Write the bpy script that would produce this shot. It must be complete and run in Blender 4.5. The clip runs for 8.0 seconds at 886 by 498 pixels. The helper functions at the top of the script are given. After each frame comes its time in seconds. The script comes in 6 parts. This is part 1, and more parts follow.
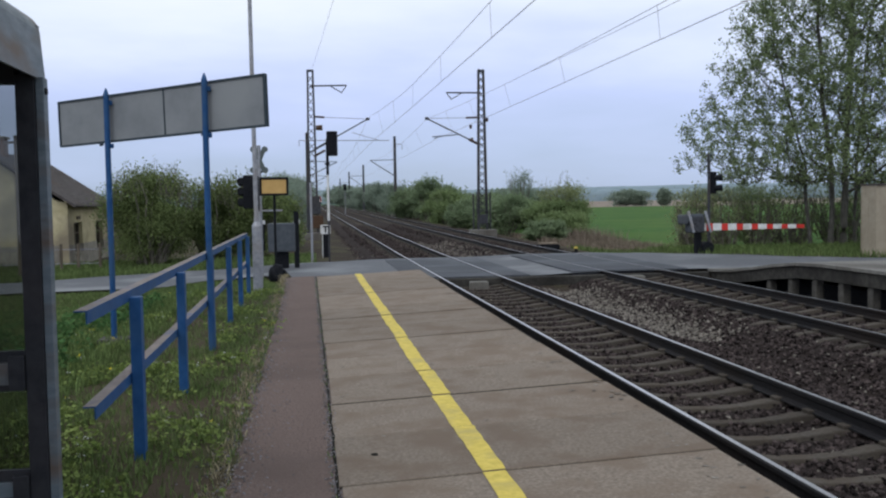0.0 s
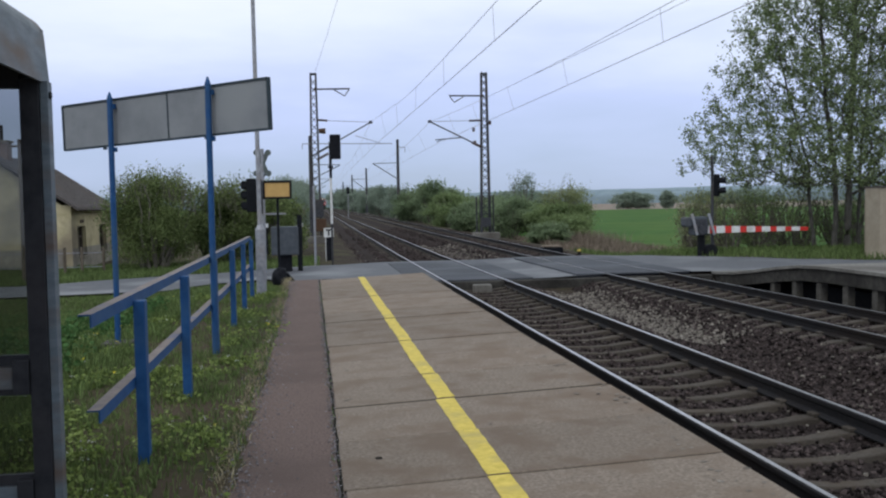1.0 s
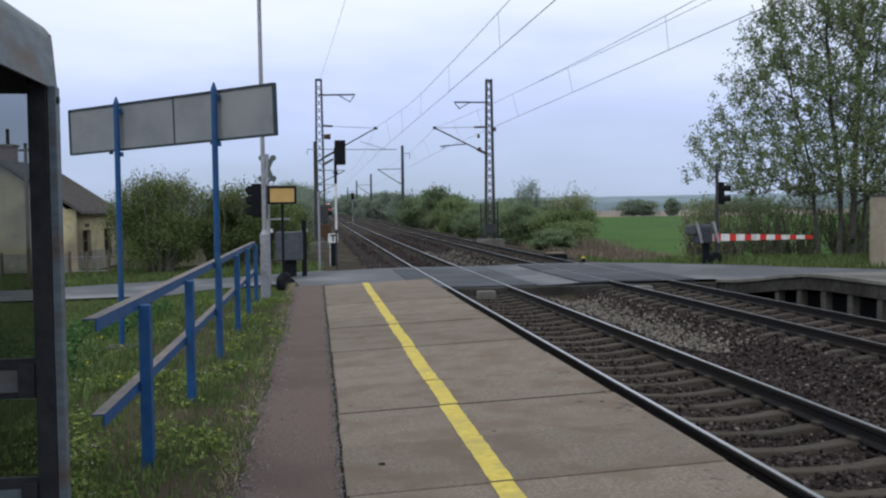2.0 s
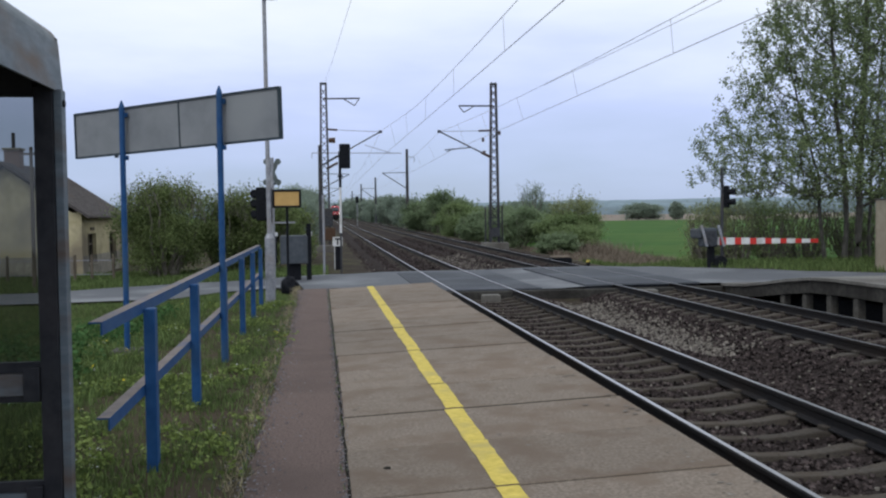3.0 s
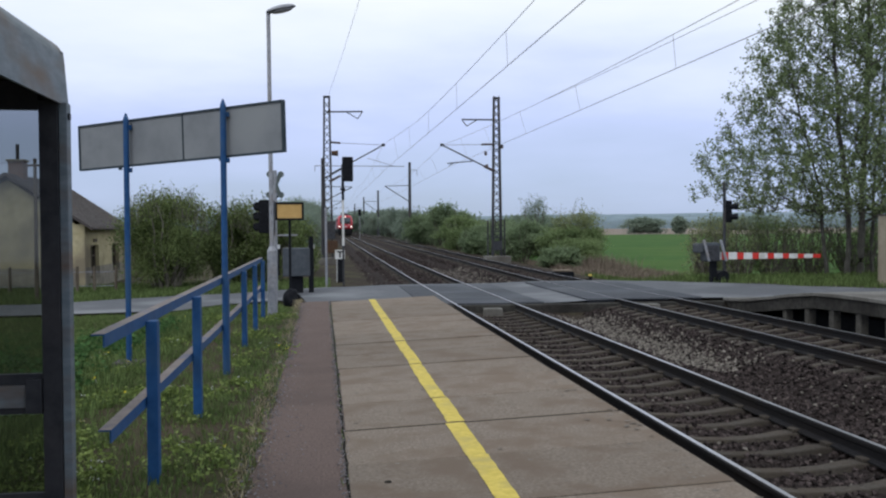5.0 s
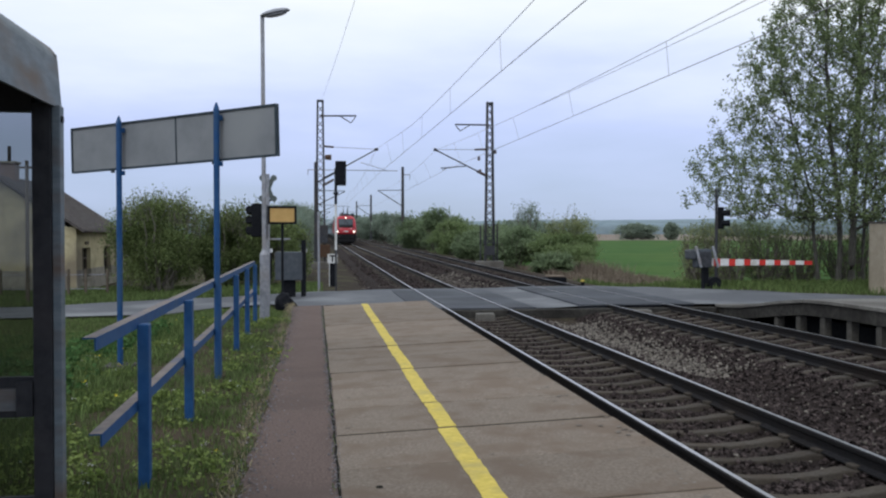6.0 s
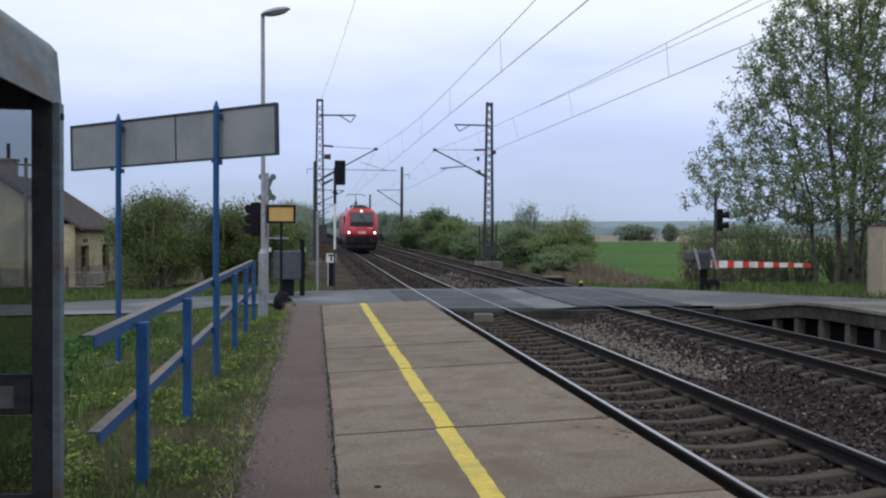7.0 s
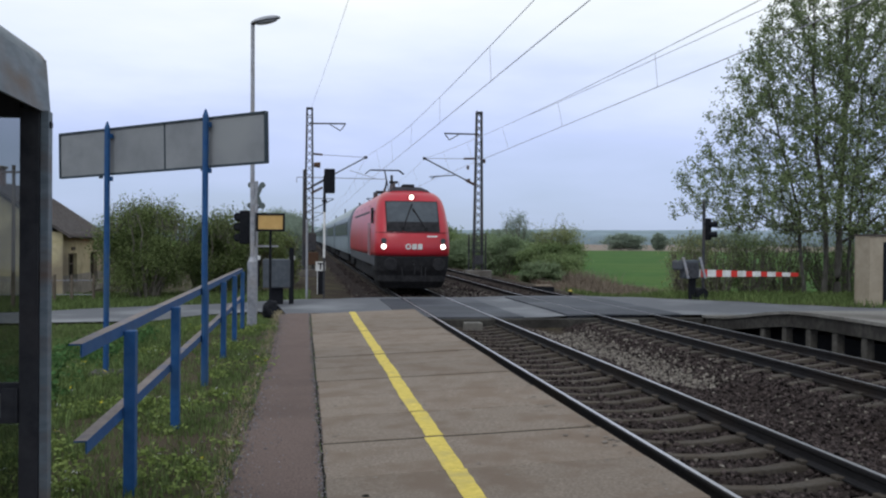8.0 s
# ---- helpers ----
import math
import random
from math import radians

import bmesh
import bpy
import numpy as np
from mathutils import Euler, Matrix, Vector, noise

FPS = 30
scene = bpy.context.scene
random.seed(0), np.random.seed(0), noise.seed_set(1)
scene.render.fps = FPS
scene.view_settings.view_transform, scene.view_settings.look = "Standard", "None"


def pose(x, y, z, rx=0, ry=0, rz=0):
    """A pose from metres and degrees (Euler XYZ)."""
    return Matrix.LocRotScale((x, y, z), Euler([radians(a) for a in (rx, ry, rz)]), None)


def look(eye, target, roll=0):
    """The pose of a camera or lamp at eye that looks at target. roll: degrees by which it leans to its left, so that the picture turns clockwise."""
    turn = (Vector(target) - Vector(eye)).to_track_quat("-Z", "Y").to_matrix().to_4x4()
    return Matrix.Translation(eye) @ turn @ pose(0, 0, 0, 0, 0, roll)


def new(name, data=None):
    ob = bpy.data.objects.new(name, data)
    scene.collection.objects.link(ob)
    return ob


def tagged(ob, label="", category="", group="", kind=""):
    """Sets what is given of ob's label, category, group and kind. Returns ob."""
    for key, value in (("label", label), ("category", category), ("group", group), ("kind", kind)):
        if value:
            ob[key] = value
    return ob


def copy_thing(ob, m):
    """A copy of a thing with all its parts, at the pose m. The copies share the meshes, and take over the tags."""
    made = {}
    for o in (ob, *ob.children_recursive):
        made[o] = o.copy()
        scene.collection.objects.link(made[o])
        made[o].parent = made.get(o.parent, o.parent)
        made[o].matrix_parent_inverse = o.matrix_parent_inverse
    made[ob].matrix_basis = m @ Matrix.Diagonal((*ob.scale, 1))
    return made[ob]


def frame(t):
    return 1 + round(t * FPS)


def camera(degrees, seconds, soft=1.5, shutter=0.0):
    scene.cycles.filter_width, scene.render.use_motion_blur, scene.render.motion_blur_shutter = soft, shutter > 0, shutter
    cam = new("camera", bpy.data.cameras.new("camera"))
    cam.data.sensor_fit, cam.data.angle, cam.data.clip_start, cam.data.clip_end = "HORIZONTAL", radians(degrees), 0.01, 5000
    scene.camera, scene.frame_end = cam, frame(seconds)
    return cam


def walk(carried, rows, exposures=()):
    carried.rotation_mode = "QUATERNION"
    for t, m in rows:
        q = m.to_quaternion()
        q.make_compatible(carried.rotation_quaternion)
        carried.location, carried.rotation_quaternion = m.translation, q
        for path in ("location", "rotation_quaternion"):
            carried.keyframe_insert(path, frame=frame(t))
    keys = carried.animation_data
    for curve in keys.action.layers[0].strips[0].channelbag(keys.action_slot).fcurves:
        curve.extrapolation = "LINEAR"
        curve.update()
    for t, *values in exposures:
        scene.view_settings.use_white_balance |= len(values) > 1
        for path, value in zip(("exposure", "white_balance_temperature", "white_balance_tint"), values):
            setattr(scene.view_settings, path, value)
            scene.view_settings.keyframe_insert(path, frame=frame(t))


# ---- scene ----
cam = camera(52.2, 8.0, soft=2.2)

# seconds, x, y, z, yaw, pitch, roll of the camera held by hand on the platform
PATH = (
    (0.0, -0.000, -0.000, 1.904, -8.385, -3.021, -0.898),
    (0.5, 0.002, 0.005, 1.905, -8.262, -3.036, -1.172),
    (1.0, -0.005, 0.009, 1.905, -8.197, -2.830, -0.998),
    (1.5, -0.006, -0.004, 1.907, -8.130, -2.568, -0.738),
    (3.0, -0.013, 0.010, 1.906, -7.663, -2.204, -0.650),
    (3.5, -0.012, 0.009, 1.908, -7.698, -1.953, -0.625),
    (4.0, -0.016, 0.011, 1.908, -7.473, -1.755, -0.402),
    (4.5, -0.013, 0.004, 1.909, -7.362, -1.587, -0.477),
    (6.0, -0.016, -0.005, 1.913, -7.996, -1.070, -0.006),
    (6.5, -0.016, 0.000, 1.911, -7.843, -1.099, -0.009),
    (7.0, -0.020, -0.002, 1.912, -8.078, -1.059, 0.371),
    (7.5, -0.020, -0.003, 1.914, -8.444, -0.783, 0.575),
    (8.0, -0.018, -0.014, 1.915, -8.735, -0.516, 0.507),
)
walk(cam, [(t, pose(x, y, z, 90 + p, 0, yw) @ pose(0, 0, 0, 0, 0, r)) for t, x, y, z, yw, p, r in PATH])
scene.view_settings.exposure = 0.0

# ---------------------------------------------------------------- sky and sun
SUN_EL, SUN_AZ = 48.0, 215.0
world = bpy.data.worlds.new("overcast_sky")
scene.world = world
world.use_nodes = True
wn, wl = world.node_tree.nodes, world.node_tree.links
wn.clear()
w_out = wn.new("ShaderNodeOutputWorld")
w_bg = wn.new("ShaderNodeBackground")
w_sky = wn.new("ShaderNodeTexSky")
w_sky.sky_type = "NISHITA"
w_sky.sun_disc = False
w_sky.sun_elevation = radians(SUN_EL)
w_sky.sun_rotation = radians(SUN_AZ)
w_dim = wn.new("ShaderNodeVectorMath")
w_dim.operation = "SCALE"
w_dim.inputs["Scale"].default_value = 0.1
wl.new(w_sky.outputs["Color"], w_dim.inputs[0])
w_co = wn.new("ShaderNodeTexCoord")
w_sep = wn.new("ShaderNodeSeparateXYZ")
wl.new(w_co.outputs["Generated"], w_sep.inputs[0])
w_map = wn.new("ShaderNodeMapping")
w_map.inputs["Scale"].default_value = (2.2, 2.2, 9.0)
wl.new(w_co.outputs["Generated"], w_map.inputs["Vector"])
w_noise = wn.new("ShaderNodeTexNoise")
w_noise.inputs["Scale"].default_value = 1.6
w_noise.inputs["Detail"].default_value = 6.0
wl.new(w_map.outputs["Vector"], w_noise.inputs["Vector"])
w_add = wn.new("ShaderNodeMath")
w_add.operation = "MULTIPLY_ADD"
w_add.inputs[1].default_value = 0.16
wl.new(w_noise.outputs["Fac"], w_add.inputs[0])
w_off = wn.new("ShaderNodeMath")
w_off.operation = "SUBTRACT"
w_off.inputs[1].default_value = 0.08
wl.new(w_sep.outputs["Z"], w_off.inputs[0])
wl.new(w_off.outputs[0], w_add.inputs[2])
w_ramp = wn.new("ShaderNodeValToRGB")
stops = [(0.0, (0.42, 0.52, 0.70, 1)), (0.05, (0.49, 0.60, 0.86, 1)), (0.12, (0.61, 0.71, 1.06, 1)),
         (0.2, (0.90, 0.98, 1.13, 1)), (0.27, (1.10, 1.14, 1.12, 1)), (0.6, (0.80, 0.88, 0.97, 1)), (1.0, (0.70, 0.78, 0.9, 1))]
els = w_ramp.color_ramp.elements
while len(els) < len(stops):
    els.new(0.5)
for e, (pos, col) in zip(els, stops):
    e.position, e.color = pos, col
wl.new(w_add.outputs[0], w_ramp.inputs["Fac"])
w_mix = wn.new("ShaderNodeMix")
w_mix.data_type = "RGBA"
w_mix.inputs["Factor"].default_value = 0.88
wl.new(w_dim.outputs["Vector"], w_mix.inputs["A"])
wl.new(w_ramp.outputs["Color"], w_mix.inputs["B"])
wl.new(w_mix.outputs["Result"], w_bg.inputs["Color"])
w_bg.inputs["Strength"].default_value = 1.0
wl.new(w_bg.outputs[0], w_out.inputs["Surface"])

sun = new("sun", bpy.data.lights.new("sun", "SUN"))
sun.data.energy = 0.9
sun.data.angle = radians(25)
sun.data.color = (0.95, 0.98, 1.0)
sun.matrix_world = look((-20, -30, 45), (0, 0, 0))


# ---------------------------------------------------------------- materials
def material(name, a, b, scale=6.0, rough=0.8, bump=0.2, metal=0.0, c=None, big=0.6, island=0.0, random=0.0, emit=0.0, stretch=None, cmin=0.55, through_light=0.0, spec=0.22):
    """Two tones a and b by a fine noise, a third tone c in large patches; bump in the fine noise."""
    m = bpy.data.materials.new(name)
    m.use_nodes = True
    n, l = m.node_tree.nodes, m.node_tree.links
    bs = n["Principled BSDF"]
    co = n.new("ShaderNodeTexCoord")
    vec = co.outputs["Object"]
    if stretch:
        mp = n.new("ShaderNodeMapping")
        mp.inputs["Scale"].default_value = stretch
        l.new(vec, mp.inputs["Vector"])
        vec = mp.outputs["Vector"]
    fine = n.new("ShaderNodeTexNoise")
    fine.inputs["Scale"].default_value = scale
    fine.inputs["Detail"].default_value = 8.0
    fine.inputs["Roughness"].default_value = 0.65
    l.new(vec, fine.inputs["Vector"])
    ramp = n.new("ShaderNodeValToRGB")
    ramp.color_ramp.elements[0].position, ramp.color_ramp.elements[1].position = 0.35, 0.68
    ramp.color_ramp.elements[0].color, ramp.color_ramp.elements[1].color = (*a, 1), (*b, 1)
    l.new(fine.outputs["Fac"], ramp.inputs["Fac"])
    col = ramp.outputs["Color"]
    if c:
        large = n.new("ShaderNodeTexNoise")
        large.inputs["Scale"].default_value = big
        large.inputs["Detail"].default_value = 5.0
        l.new(vec, large.inputs["Vector"])
        lr = n.new("ShaderNodeValToRGB")
        lr.color_ramp.elements[0].position, lr.color_ramp.elements[1].position = cmin - 0.07, cmin + 0.13
        l.new(large.outputs["Fac"], lr.inputs["Fac"])
        mix = n.new("ShaderNodeMix")
        mix.data_type = "RGBA"
        l.new(lr.outputs["Color"], mix.inputs["Factor"])
        l.new(col, mix.inputs["A"])
        mix.inputs["B"].default_value = (*c, 1)
        col = mix.outputs["Result"]
    if island or random:
        geo = n.new("ShaderNodeNewGeometry") if island else n.new("ShaderNodeObjectInfo")
        mr = n.new("ShaderNodeMapRange")
        k = island or random
        mr.inputs["To Min"].default_value, mr.inputs["To Max"].default_value = 1 - k, 1 + k
        l.new(geo.outputs["Random Per Island" if island else "Random"], mr.inputs["Value"])
        hsv = n.new("ShaderNodeHueSaturation")
        l.new(mr.outputs["Result"], hsv.inputs["Value"])
        l.new(col, hsv.inputs["Color"])
        col = hsv.outputs["Color"]
    l.new(col, bs.inputs["Base Color"])
    bs.inputs["Roughness"].default_value = rough
    bs.inputs["Metallic"].default_value = metal
    bs.inputs["Specular IOR Level"].default_value = spec if rough > 0.45 else 0.5
    if bump:
        bp = n.new("ShaderNodeBump")
        bp.inputs["Strength"].default_value = bump
        bp.inputs["Distance"].default_value = 0.02
        l.new(fine.outputs["Fac"], bp.inputs["Height"])
        l.new(bp.outputs["Normal"], bs.inputs["Normal"])
    if through_light:
        tl = n.new("ShaderNodeBsdfTranslucent")
        l.new(col, tl.inputs["Color"])
        ms = n.new("ShaderNodeMixShader")
        ms.inputs["Fac"].default_value = through_light
        l.new(bs.outputs[0], ms.inputs[1])
        l.new(tl.outputs[0], ms.inputs[2])
        l.new(ms.outputs[0], n["Material Output"].inputs["Surface"])
    if emit:
        bs.inputs["Emission Color"].default_value = (*b, 1)
        bs.inputs["Emission Strength"].default_value = emit
    return m


def glass(name, tint, rough=0.02, clear=0.85):
    m = bpy.data.materials.new(name)
    m.use_nodes = True
    n, l = m.node_tree.nodes, m.node_tree.links
    n.clear()
    out = n.new("ShaderNodeOutputMaterial")
    tr = n.new("ShaderNodeBsdfTransparent")
    tr.inputs["Color"].default_value = (*tint, 1)
    gl = n.new("ShaderNodeBsdfGlossy")
    gl.inputs["Roughness"].default_value = rough
    mx = n.new("ShaderNodeMixShader")
    mx.inputs["Fac"].default_value = 1 - clear
    l.new(tr.outputs[0], mx.inputs[1])
    l.new(gl.outputs[0], mx.inputs[2])
    l.new(mx.outputs[0], out.inputs["Surface"])
    return m


